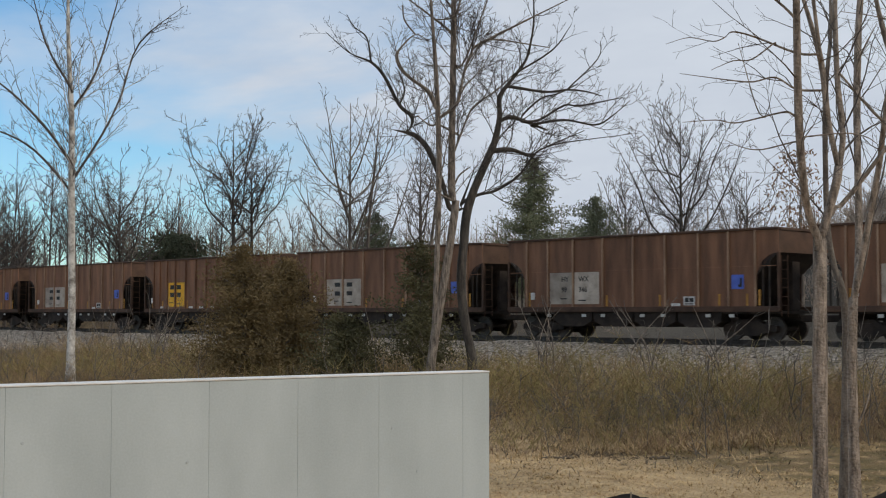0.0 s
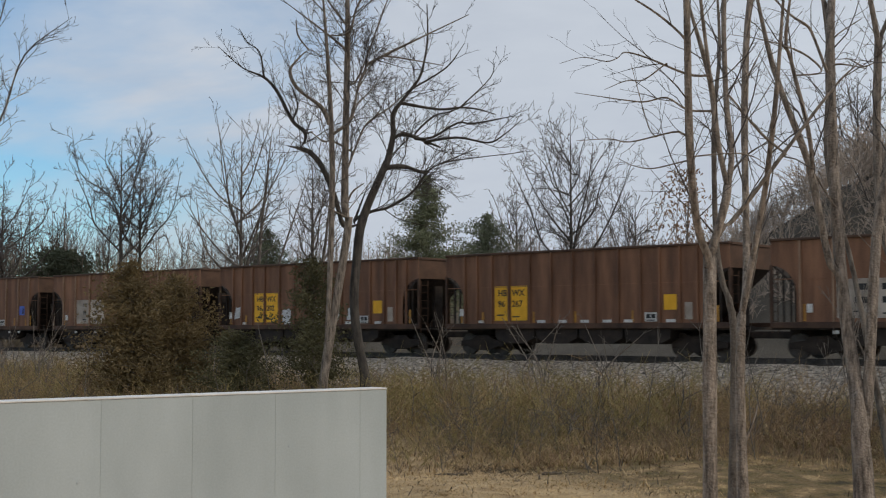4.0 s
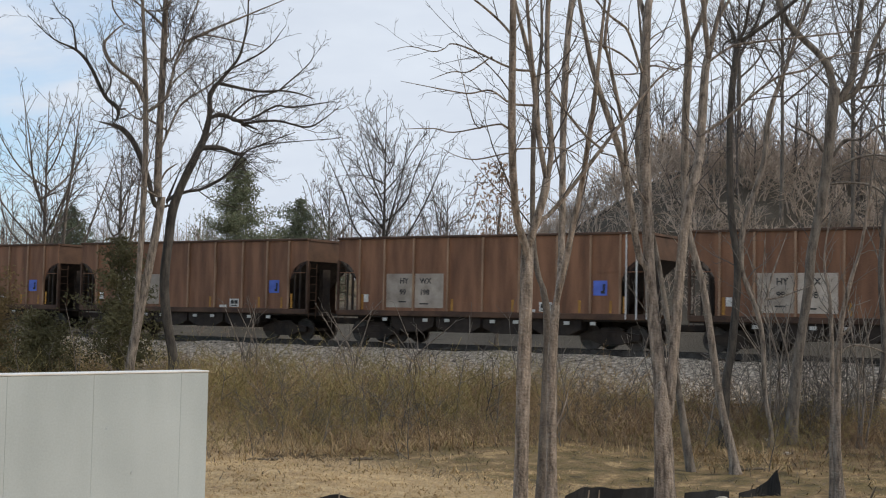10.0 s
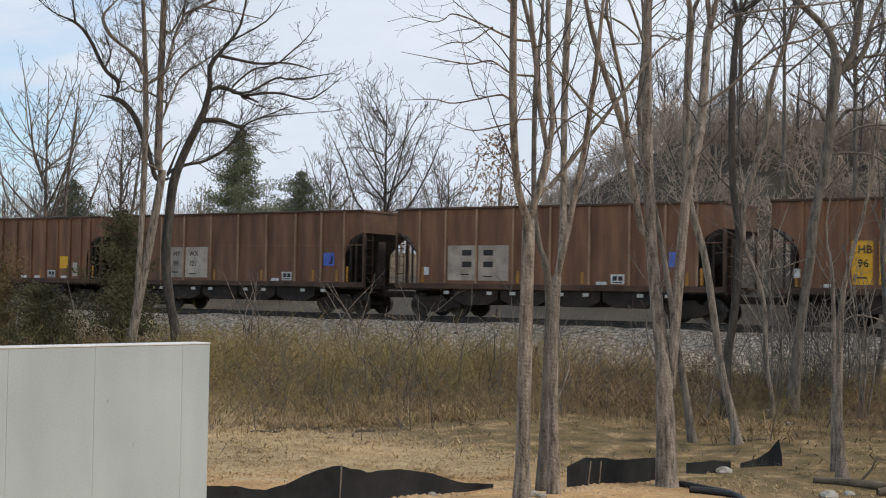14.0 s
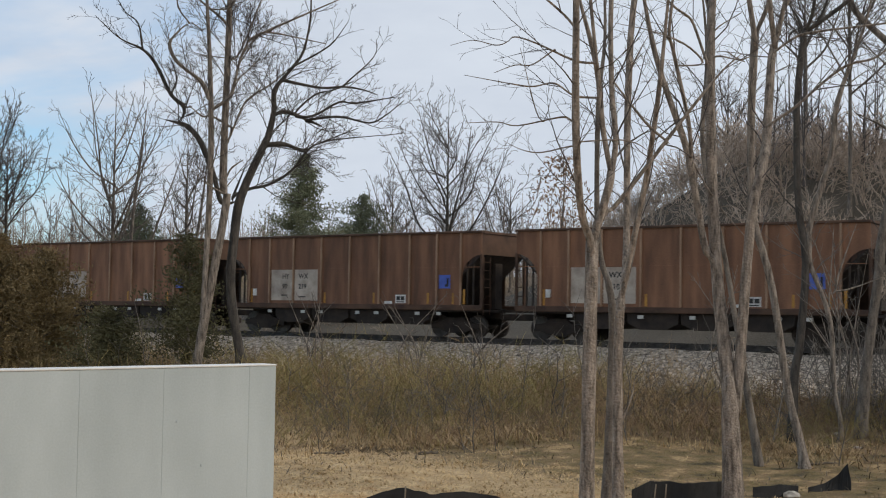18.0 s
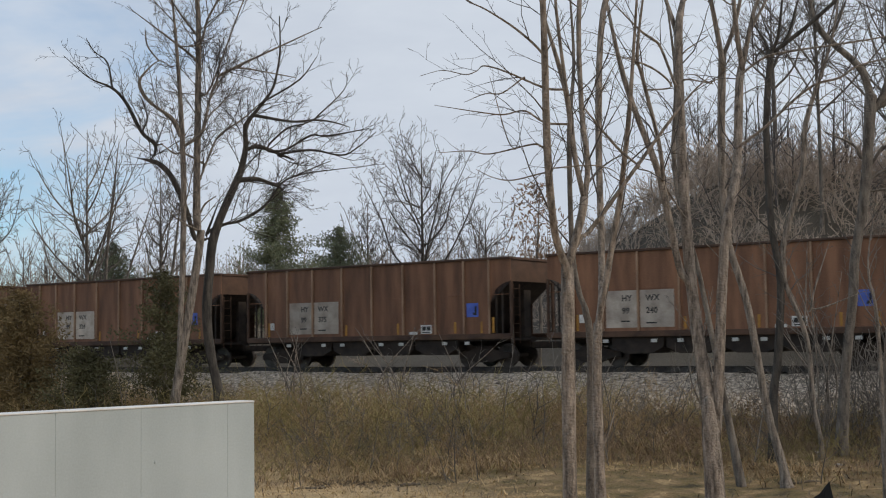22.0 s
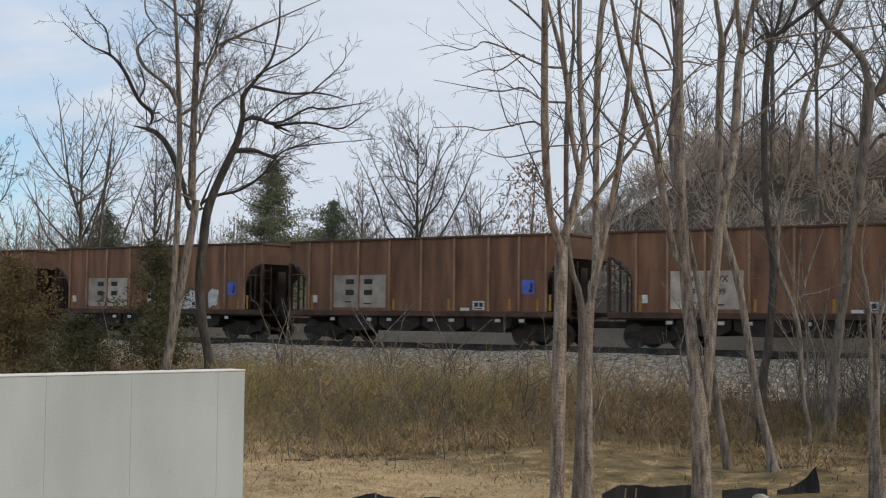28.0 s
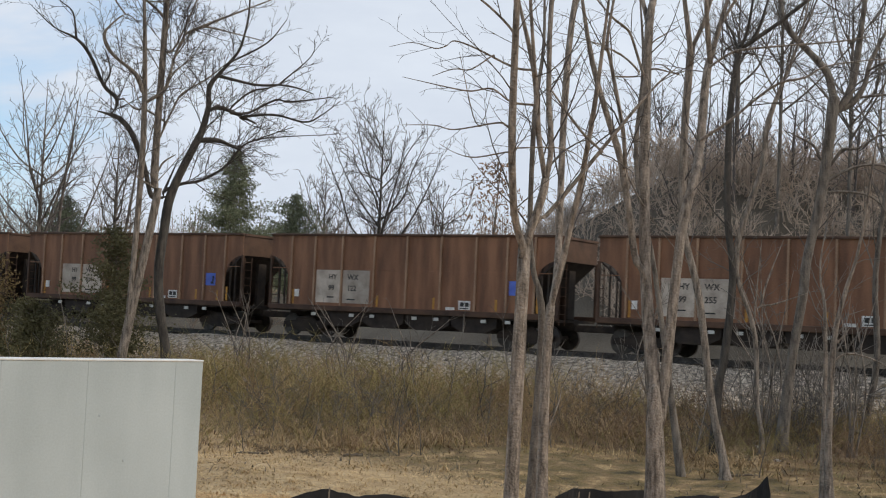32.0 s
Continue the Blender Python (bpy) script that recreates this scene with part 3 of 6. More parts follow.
def side_outline():
    """A side sheet with its rounded cut-outs over the trucks."""
    pts = []
    for k in range(7):                      # right cut-out, from the sill upwards
        a = radians(180 - 15 * k)
        pts.append((U1 + 0.02 + 0.95 * math.cos(a), SILL + 1.15 + 0.95 * math.sin(a)))
    right = [(U1 - 0.93, SILL)] + pts
    left = [(U0 + U1 - x, z) for x, z in right]
    return right + [(U1, SILL + 2.1), (U1, TOP - 0.05), (U0, TOP - 0.05), (U0, SILL + 2.1)] + left[::-1]


def lettering(texts):
    """Flat meshes of words in the built-in font, for a wall that faces -y."""
    made, obs = {}, {}
    for s in texts:
        cu = bpy.data.curves.new("lettering", "FONT")
        cu.body, cu.size, cu.align_x, cu.extrude, cu.resolution_u, cu.offset = s, 1.0, "LEFT", 0.006, 2, 0.022
        obs[s] = bpy.data.objects.new("lettering", cu)
        scene.collection.objects.link(obs[s])
    deps = bpy.context.evaluated_depsgraph_get()
    deps.update()
    for s, ob in obs.items():
        me = bpy.data.meshes.new_from_object(ob.evaluated_get(deps))
        me.transform(Matrix.Rotation(radians(90), 4, "X"))
        me.materials.clear()
        me.materials.append(M["ink"])
        made[s] = me
        cu = ob.data
        bpy.data.objects.remove(ob)
        bpy.data.curves.remove(cu)
    return made


# what is painted on each car that can be read: second number group; yellow panels; other marks
NUMBERS = {0: "346", 1: "158", 2: "107", 3: "202", 4: "267", 7: "155", 8: "229", 9: "021", 10: "198", 11: "398", 12: "279", 13: "121", 15: "235", 16: "079", 17: "219", 18: "110",
           19: "078", 20: "324", 21: "375", 22: "240", 23: "208", 24: "286", 25: "242", 28: "189", 29: "284", 30: "014", 31: "122", 32: "255"}
YELLOW = {-2, 3, 4, 12, 15, 24, 29}
FIRST, LAST = -6, 35
WORDS = lettering(["HY", "HB", "WX", "99", "96"] + sorted(set(NUMBERS.values())))


def hopper_car(yellow):
    car = thing("coal_hopper_car", 0, 0, 0, "rusty oxide-red ribbed coal hopper car with " + ("yellow" if yellow else "faded grey") + " number panels", "railway car", "cars of the coal train")
    p = lambda name, bm, mat, label="", parent=car: part(name, bm, M[mat], parent, label)
    outline = side_outline()
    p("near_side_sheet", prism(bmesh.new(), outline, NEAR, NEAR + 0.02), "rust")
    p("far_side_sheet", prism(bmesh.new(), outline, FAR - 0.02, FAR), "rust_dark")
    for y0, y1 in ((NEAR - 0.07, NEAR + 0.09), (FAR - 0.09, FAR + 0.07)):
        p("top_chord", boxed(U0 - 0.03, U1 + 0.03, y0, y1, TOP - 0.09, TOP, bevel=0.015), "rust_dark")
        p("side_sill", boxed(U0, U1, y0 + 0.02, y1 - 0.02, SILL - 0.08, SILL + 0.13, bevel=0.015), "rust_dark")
    for u in (YELLOW_RIBS if yellow else GREY_RIBS):
        p("rib", boxed(u - 0.036, u + 0.036, NEAR - 0.085, NEAR, SILL + 0.13, TOP - 0.09, bevel=0.01), "rust" if yellow else "rib")
    p("side_seam", boxed(U0 + 0.1, U1 - 0.1, NEAR - 0.012, NEAR, SILL + 1.60, SILL + 1.63), "rust")
    for s, e in ((1, U1), (-1, U0)):
        # end sheet above, slope sheet running down to the hopper; the recess shade is in its colour
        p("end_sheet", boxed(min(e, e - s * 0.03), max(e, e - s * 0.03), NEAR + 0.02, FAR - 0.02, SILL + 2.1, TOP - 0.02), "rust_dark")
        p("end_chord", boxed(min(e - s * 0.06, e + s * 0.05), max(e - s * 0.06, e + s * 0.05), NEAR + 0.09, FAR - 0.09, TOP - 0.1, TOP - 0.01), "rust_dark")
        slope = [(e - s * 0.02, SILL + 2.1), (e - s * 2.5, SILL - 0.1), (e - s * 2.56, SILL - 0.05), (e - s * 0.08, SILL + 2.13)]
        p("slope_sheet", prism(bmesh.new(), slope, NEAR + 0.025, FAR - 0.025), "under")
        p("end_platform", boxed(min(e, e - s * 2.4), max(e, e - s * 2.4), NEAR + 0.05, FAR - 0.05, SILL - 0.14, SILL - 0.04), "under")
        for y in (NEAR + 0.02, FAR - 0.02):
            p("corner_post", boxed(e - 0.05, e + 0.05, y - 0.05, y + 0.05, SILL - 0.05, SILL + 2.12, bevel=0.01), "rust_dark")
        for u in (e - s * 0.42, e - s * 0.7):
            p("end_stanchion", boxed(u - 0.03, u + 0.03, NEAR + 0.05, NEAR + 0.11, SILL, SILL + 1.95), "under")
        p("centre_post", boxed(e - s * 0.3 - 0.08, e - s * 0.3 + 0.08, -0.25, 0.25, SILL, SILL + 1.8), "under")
        ladder = bmesh.new()
        for k in range(6):
            box(ladder, e + s * 0.03, e + s * 0.05, NEAR + 0.1, NEAR + 0.55, SILL + 0.15 + 0.33 * k, SILL + 0.175 + 0.33 * k)
        for y in (NEAR + 0.09, NEAR + 0.54):
            box(ladder, e + s * 0.03, e + s * 0.055, y, y + 0.03, SILL - 0.25, SILL + 2.0)
        p("ladder", ladder, "rust_dark")
        p("coupler", boxed(min(e, e + s * 0.83), max(e, e + s * 0.83), -0.12, 0.12, 0.72, 0.98, bevel=0.03), "under")
        # truck
        c = e - s * 1.55
        truck = p("truck", boxed(c - 0.25, c + 0.25, -1.1, 1.1, 0.42, 0.72, bevel=0.04), "under")
        for y in (-1.02, 1.02):
            frame_side = [(c - 1.15, 0.36), (c - 1.15, 0.58), (c - 0.55, 0.66), (c - 0.35, 0.82), (c + 0.35, 0.82), (c + 0.55, 0.66), (c + 1.15, 0.58), (c + 1.15, 0.36), (c + 0.8, 0.36),
                          (c + 0.35, 0.2), (c - 0.35, 0.2), (c - 0.8, 0.36)]
            part("side_frame", prism(bmesh.new(), frame_side, y - 0.07, y + 0.07), M["under"], truck)
        for a in (-0.89, 0.89):
            for y in (-0.75, 0.75):
                wheel = bmesh.new()
                cylinder(wheel, (c + a, y - 0.065, 0.46), (c + a, y + 0.065, 0.46), 0.455, 20)
                cylinder(wheel, (c + a, y - 0.09, 0.46), (c + a, y + 0.09, 0.46), 0.14, 12)
                part("wheel", wheel, M["steel"], truck)
            part("axle", cylinder(bmesh.new(), (c + a, -1.05, 0.46), (c + a, 1.05, 0.46), 0.08, 8), M["under"], truck)
    # hopper bays below the sill, and the centre sill, in the same shade-darkened colour
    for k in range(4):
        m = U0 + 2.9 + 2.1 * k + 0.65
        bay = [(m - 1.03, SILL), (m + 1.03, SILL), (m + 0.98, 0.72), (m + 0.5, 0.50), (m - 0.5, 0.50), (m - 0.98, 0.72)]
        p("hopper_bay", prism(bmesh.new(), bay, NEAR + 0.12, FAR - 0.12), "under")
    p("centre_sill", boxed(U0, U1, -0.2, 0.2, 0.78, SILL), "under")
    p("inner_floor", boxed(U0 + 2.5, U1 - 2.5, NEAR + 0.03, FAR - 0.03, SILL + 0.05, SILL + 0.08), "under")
    # marks
    marks = (-1.5, -0.35, 2.28, 4.32, 6.95, 10.55) if yellow else (-1.12, 3.1, 5.75, 8.5, 9.72, 10.25)
    for k, u in enumerate(marks):
        p("yellow_strip", boxed(u - 0.05, u + 0.05, NEAR - 0.012, NEAR - 0.002, SILL + 0.16, SILL + (0.75 if k in (0, 5) else 0.6)), "mark_yellow")
    for u in ((0.0, 1.9, 2.9, 4.9, 5.9, 8.0, 9.05) if not yellow else ()):
        p("reflector", boxed(u - 0.11, u + 0.11, NEAR - 0.03, NEAR - 0.012, SILL - 0.28, SILL - 0.16), "reflector")
    for u in ((-0.5, 2.65, 3.7, 4.75, 5.8, 6.75, 8.6) if yellow else (6.5,)):
        p("white_patch", boxed(u - 0.2, u + 0.2, NEAR - 0.012, NEAR - 0.004, SILL + 0.15, SILL + 0.26), "white")
    p("white_box", boxed(-1.02 - 0.55 * yellow, -0.82 - 0.55 * yellow, NEAR - 0.05, NEAR, SILL + 0.45, SILL + 0.75), "white")
    u = 7.48 if yellow else 6.87
    plate = p("stencil_plate", boxed(u, u + 0.52, NEAR - 0.012, NEAR - 0.002, SILL + 0.18, SILL + 0.52), "white", "white stencil plate with black squares")
    for a in (0.07, 0.29):
        part("black_square", boxed(u + a, u + a + 0.17, NEAR - 0.018, NEAR - 0.010, SILL + 0.30, SILL + 0.46), M["ink"], plate)
    part("stencil_bar", boxed(u + 0.07, u + 0.45, NEAR - 0.018, NEAR - 0.010, SILL + 0.21, SILL + 0.25), M["ink"], plate)
    # number panels, one on each side of a rib
    zs = (1.42, 2.82) if yellow else (1.42, 2.74)
    for a, b in (((0.28, 0.94), (1.14, 1.96)) if yellow else ((0.04, 1.27), (1.39, 2.70))):
        p("number_panel", boxed(a, b, NEAR - 0.012, NEAR - 0.003, *zs), "patch_yellow" if yellow else "patch_grey", "yellow painted panel" if yellow else "faded grey painted panel")
    if yellow:
        p("service_patch", boxed(8.32, 8.86, NEAR - 0.012, NEAR - 0.003, 1.78, 2.35), "patch_yellow", "plain yellow square")
    return car


def letter(car, n):
    """The words on one car; bars where they cannot be read."""
    y = NEAR - 0.014
    yellow = n in YELLOW
    cols = (0.46, 1.18) if yellow else (0.68, 1.62)
    size, rows = (0.36, (2.42, 1.98)) if yellow else (0.30, (2.36, 1.92))
    if n in NUMBERS:
        words = (("HB" if yellow else "HY", cols[0], rows[0]), ("WX", cols[1], rows[0]), ("96" if yellow else "99", cols[0], rows[1]), (NUMBERS[n], cols[1], rows[1]))
        for s, u, z in words:
            ob = part_mesh("lettering", WORDS[s], car)
            ob.matrix_basis = Matrix.LocRotScale((u, y, z), None, (size, size, size))
    else:
        for u in cols:
            for z in rows:
                part("lettering_bar", boxed(u, u + 0.42, y - 0.004, y, z, z + size * 0.7), M["ink"], car)
    for u, z, wd in ((cols[0] - 0.05, 1.62, 0.35), (cols[1], 1.55, 0.4)):
        part("small_print_bar", boxed(u, u + wd, y - 0.004, y, z, z + 0.05), M["ink"], car)


def blob(bm, u, z, wd, ht, rng, lean=0.1):
    """A sprayed patch with a ragged outline."""
    k, pts = 14, []
    for i in range(k):
        a = 2 * math.pi * i / k
        r = 1 + rng.uniform(-0.22, 0.18)
        pts.append((u + 0.5 * wd * r * math.copysign(abs(math.cos(a)) ** 0.6, math.cos(a)) + lean * math.sin(a) * ht, z + 0.5 * ht * r * math.copysign(abs(math.sin(a)) ** 0.6, math.sin(a))))
    return prism(bm, pts, NEAR - 0.010, NEAR - 0.003)


cars = {}
proto = {False: hopper_car(False), True: hopper_car(True)}
used = set()
for n in range(FIRST, LAST + 1):
    kind = n in YELLOW
    if kind in used:
        cars[n] = copy_thing(proto[kind], Matrix.Identity(4))
    else:
        cars[n] = proto[kind]
        used.add(kind)
for n, car in cars.items():
    rng = random.Random(100 + n)
    letter(car, n)
    if n not in YELLOW:
        if n == 19:
            part("white_notice", boxed(8.95, 9.4, NEAR - 0.012, NEAR - 0.003, 2.0, 2.55), M["white"], car)
        else:
            emblem = part("blue_emblem", boxed(9.04, 9.58, NEAR - 0.012, NEAR - 0.003, 1.95, 2.48), M["blue"], car, "blue square emblem")
            part("emblem_bar", boxed(9.34, 9.50, NEAR - 0.018, NEAR - 0.010, 2.02, 2.12), M["ink"], emblem)
            part("emblem_stem", boxed(9.42, 9.50, NEAR - 0.018, NEAR - 0.010, 2.12, 2.36), M["ink"], emblem)
    else:
        part("grey_patch", boxed(9.2, 9.52, NEAR - 0.012, NEAR - 0.003, 1.42, 2.05), M["patch_grey"], car)
    if n == 10:
        for u in (10.32, 10.72, 11.12):
            part("white_rail", boxed(u - 0.025, u + 0.025, NEAR - 0.06, NEAR - 0.02, SILL - 0.05, TOP + 0.02), M["white"], car, "white-painted upright rail")
    if n == 12:
        part("white_rail", boxed(-2.4, -2.34, NEAR - 0.06, NEAR - 0.02, SILL - 0.05, TOP + 0.02), M["white"], car, "white-painted upright rail")
    if n in (1, 3, 26):
        spots = {1: ((3.35, 1.25), (4.9, 1.3)), 3: ((-1.0, 0.4), (2.6, 0.65), (4.75, 0.65), (5.9, 0.65), (7.0, 0.7)), 26: ((4.4, 0.7), (6.1, 0.7), (6.9, 0.8), (8.2, 0.6))}[n]
        for u, wd in spots:
            bm = blob(bmesh.new(), u, 1.80 + rng.uniform(-0.05, 0.08), wd, 0.8 if n != 3 else 0.65, rng)
            part("graffiti", bm, M["graffiti"], car, "white sprayed graffiti")
    if n == 8:
        for k in range(6):
            u, t = 3.1 + 0.62 * k, Tubes()
            pts = [(0, -0.36), (0.05, 0.34), (0.3, 0.4), (0.42, 0.12), (0.2, -0.02), (0.46, -0.2), (0.3, -0.42), (0.02, -0.34)]
            line = smooth_line([(u + a * rng.uniform(0.8, 1.3) + b * 0.2, NEAR - 0.004, 1.84 + b * rng.uniform(0.75, 1.1)) for a, b in pts], 4)
            t.add(line, [0.045] * len(line), 5)
            part_mesh("graffiti", t.mesh("graffiti", M["graffiti"]), car, "white sprayed graffiti letter shape")
    if n == 24:
        for o in car.children:
            if o.name.startswith(("number_panel", "service_patch")):
                o.data = o.data.copy()
                o.data.materials[0] = M["patch_orange"]
                tagged(o, "orange painted panel")
    tagged(car, "rusty red ribbed coal hopper car with white graffiti" if n in (1, 3, 8, 26) else "rusty oxide-red ribbed coal hopper car with orange number panels" if n == 24 else car["label"])


def train_x(t, n):
    return PITCH_CAR * (n - 2.43395 - 0.958796 * t + 0.00062688 * t * t - 0.000022017 * t ** 3)


def motions():
    times = [0, 2, 4, 6, 8, 10, 12, 14, 16, 18, 20, 22, 24, 26, 28, 30, 32]
    for n, car in cars.items():
        walk(car, [(t, pose(train_x(t, n), TRACK, RAIL)) for t in times])

# ---------------------------------------------------------------- trees in front of the line
pale = BareTree("bare_tree", -0.4, 46, 0.7, "tall pale-trunked leafless tree with a kinked limb", "bark_grey", "twig", 11, "trees before the line")
pale.limb((0, 0, 0.2), (-0.1, 1.03, 0.17), (0.74, 6.36, 0.14), (0.62, 7.28, 0.14), (0.71, 13.72, 0.09), (0.63, 15.35, 0.07), (0.9, 16.2, 0.04), (0.9, 18.5, 0.01), bare=0.35)
pale.limb((-0.01, 1.58, 0.09), (0.18, 8.47, 0.11), (-0.15, 14.3, 0.04), (-0.43, 15.2, 0.03), (-1.6, 15.5, 0.012))
pale.limb((0.09, 10.03, 0.09), (-0.05, 10.4, 0.1), (-0.29, 10.74, 0.09), (-0.88, 11.16, 0.08), (-1.19, 11.51, 0.07), (-1.33, 11.93, 0.06), (-1.18, 12.24, 0.05), (-0.66, 12.72, 0.035), (-0.17, 12.47, 0.015))
pale.limb((-0.66, 12.72, 0.03), (-1.05, 13.25, 0.03), (-1.14, 13.85, 0.02))
pale.limb((0.21, 9.71, 0.06), (0.83, 10.25, 0.07), (1.08, 11.4, 0.05), (1.35, 12.02, 0.05), (1.71, 12.38, 0.055), (5.03, 14.06, 0.015))
pale.limb((1.71, 12.38, 0.04), (2.2, 12.5, 0.035), (4.12, 12.21, 0.015))
pale.limb((0.7, 11.59, 0.04), (1.12, 11.81, 0.035), (2.29, 15.02, 0.02), (2.89, 16.08, 0.01))
pale.limb((0.73, 13.32, 0.05), (1, 14.14, 0.04), (1.39, 14.88, 0.035), (2.08, 16.66, 0.01))
pale.limb((0.65, 12.71, 0.05), (0.22, 13.14, 0.045), (-1.75, 14.63, 0.01))
pale.limb((0.63, 13.72, 0.04), (-0.09, 14.71, 0.03), (-1.09, 16.49, 0.01))
pale.limb((0.67, 8.38, 0.04), (1.17, 9.69, 0.035), (1.46, 10.2, 0.035), (2.27, 10.81, 0.03), (2.81, 11.35, 0.02))
pale.limb((0.19, 9.47, 0.04), (-0.14, 9.44, 0.04), (-0.59, 9.75, 0.01))
pale.limb((0.72, 7.32, 0.04), (0.91, 7.68, 0.035), (1.3, 7.97, 0.015))
pale.done(sides=3.0, low=6.5, longest=2.7, up=0.12, level=3, ratio=0.46)
dark = BareTree("bare_tree", 1.35, 46.5, 0.7, "dark leaning leafless tree with long spreading limbs", "bark_dark", "twig", 12, "trees before the line")
dark.limb((0, 0, 0.22), (-0.06, 1.18, 0.192), (-0.31, 2.44, 0.182), (-0.45, 3.85, 0.172), (-0.35, 5.29, 0.167), (-0.15, 6.73, 0.162), (0.73, 8.85, 0.131), bare=0.5)
dark.limb((0.73, 8.81, 0.121), (0.94, 9.79, 0.101), (0.92, 10.36, 0.091), (1.02, 10.71, 0.081), (1.82, 11.75, 0.051), (2.06, 12.48, 0.04), (2.18, 13.36, 0.035), (2.16, 14.56, 0.02))
dark.limb((0.69, 8.6, 0.101), (1.37, 8.65, 0.081), (1.93, 8.46, 0.061), (2.14, 8.48, 0.04), (2.44, 8.69, 0.03), (3.15, 8.92, 0.025), (5.61, 9.25, 0.01))
dark.limb((0.98, 9.69, 0.091), (1.45, 9.82, 0.081), (2.66, 9.37, 0.03))
dark.limb((1.69, 9.68, 0.051), (2.33, 9.69, 0.045), (3.25, 10.2, 0.04), (3.8, 10.15, 0.035), (5.3, 10.41, 0.015))
dark.limb((2.09, 9.54, 0.051), (3.25, 9.69, 0.045), (4.31, 9.48, 0.035), (4.83, 9.69, 0.025), (5.51, 10.25, 0.015))
dark.limb((1.2, 10.94, 0.061), (2.57, 10.72, 0.045), (3.35, 10.78, 0.04), (4, 10.71, 0.03), (4.62, 10.52, 0.015))
dark.limb((1.83, 9.97, 0.04), (2.43, 10.49, 0.035), (3.04, 10.65, 0.025), (3.76, 10.98, 0.015))
dark.limb((-0.45, 6.69, 0.061), (0.14, 7.02, 0.061), (0.7, 7.16, 0.056), (1.3, 7.49, 0.051), (1.74, 7.88, 0.045), (2.16, 8.48, 0.04), (2.54, 8.79, 0.03), (4.07, 9.47, 0.015))
dark.limb((-0.41, 6.77, 0.051), (0.02, 7.94, 0.015))
dark.limb((-0.84, 6.53, 0.091), (-1.13, 7.49, 0.101), (-1.61, 8.63, 0.101), (-1.95, 9.07, 0.101), (-2.24, 9.26, 0.091), (-2.87, 9.41, 0.02))
dark.limb((-2.38, 9.36, 0.081), (-2.23, 9.59, 0.081), (-2.25, 9.93, 0.081), (-2.69, 10.32, 0.071), (-3.23, 11.36, 0.061), (-3.72, 11.9, 0.051), (-4.52, 12.26, 0.025), (-5.4, 13.04, 0.01))
dark.limb((-3.72, 11.9, 0.04), (-3.89, 12.82, 0.03), (-4.34, 13.21, 0.02), (-4.64, 13.71, 0.01))
dark.limb((-2.69, 10.32, 0.04), (-2.5, 10.83, 0.03), (-2.66, 11.44, 0.02), (-2.82, 11.64, 0.01))
dark.limb((-2.25, 9.83, 0.04), (-1.96, 9.89, 0.035), (-2.09, 9.59, 0.035), (-1.85, 9.67, 0.015))
dark.limb((1.52, 11.38, 0.04), (2.84, 12.19, 0.03), (3.49, 13.04, 0.01))
dark.limb((3.35, 10.78, 0.03), (4.48, 11.93, 0.02), (4.62, 12.66, 0.01))
dark.done(sides=3.0, low=6.8, longest=2.2, up=0.12, wander=0.17, level=3, ratio=0.48)
bare_tree("white_barked_tree", -15.95, 59, 0.15, [
    [(0, 0, 0.18), (0.02, 4, 0.165), (-0.05, 8, 0.15), (-0.1, 12, 0.13), (-0.3, 16, 0.08), (-0.3, 22, 0.02)],
    [(-0.05, 9.8, 0.07), (-1.2, 11.4, 0.06), (-2.6, 12.8, 0.045), (-4.2, 13.9, 0.012)],
    [(-0.05, 8.6, 0.06), (-1.6, 10.4, 0.05), (-3.0, 11.2, 0.04), (-4.6, 11.6, 0.012)],
    [(0.0, 9.2, 0.06), (1.2, 11.2, 0.05), (2.0, 13.0, 0.04), (2.8, 15.5, 0.035), (4.8, 17.4, 0.012)],
    [(-0.1, 12.2, 0.07), (0.9, 14.0, 0.05), (1.6, 16.5, 0.035), (2.2, 19, 0.012)],
    [(-0.15, 13.2, 0.06), (-1.2, 15.0, 0.045), (-1.9, 17.5, 0.012)],
], "tall white-barked leafless tree beside the ballast", "bark_white", "twig", 13, "trees before the line", fine=True, sides=2.2, low=8.0, longest=3.0, up=0.2)
# clump on the lot's edge
forked = BareTree("bare_tree", 16.09, 20.2, height(*spot(16.09, 20.2)) - 0.05, "grey-barked leafless tree forking above head height", "bark_grey", "twig", 21, "trees at the lot's edge")
forked.limb((-0.01, 0.02, 0.114), (0.01, 2.23, 0.11), (0.04, 4.45, 0.105), bare=0.8)
forked.limb((0.02, 4.4, 0.066), (-0.11, 4.8, 0.061), (-0.18, 5.24, 0.061), (-0.24, 6.31, 0.061), (-0.26, 8.52, 0.048), (-0.38, 9.02, 0.035), (-0.45, 11.5, 0.02))
forked.limb((-0.25, 8.43, 0.031), (-0.04, 9.01, 0.022), (0.04, 9.47, 0.013))
forked.limb((0.02, 4.37, 0.07), (0.27, 5.24, 0.066), (0.32, 5.54, 0.066))
forked.limb((0.32, 5.52, 0.044), (0.18, 6.26, 0.044), (0.08, 7.2, 0.048), (-0.22, 8.36, 0.022), (-0.41, 9.3, 0.013))
forked.limb((0.08, 7.24, 0.031), (-0.05, 8.47, 0.026), (-0.09, 9.47, 0.013))
forked.limb((0.33, 5.54, 0.048), (0.39, 6.08, 0.048), (0.32, 7.1, 0.044), (0.35, 9, 0.04), (0.75, 11.5, 0.03))
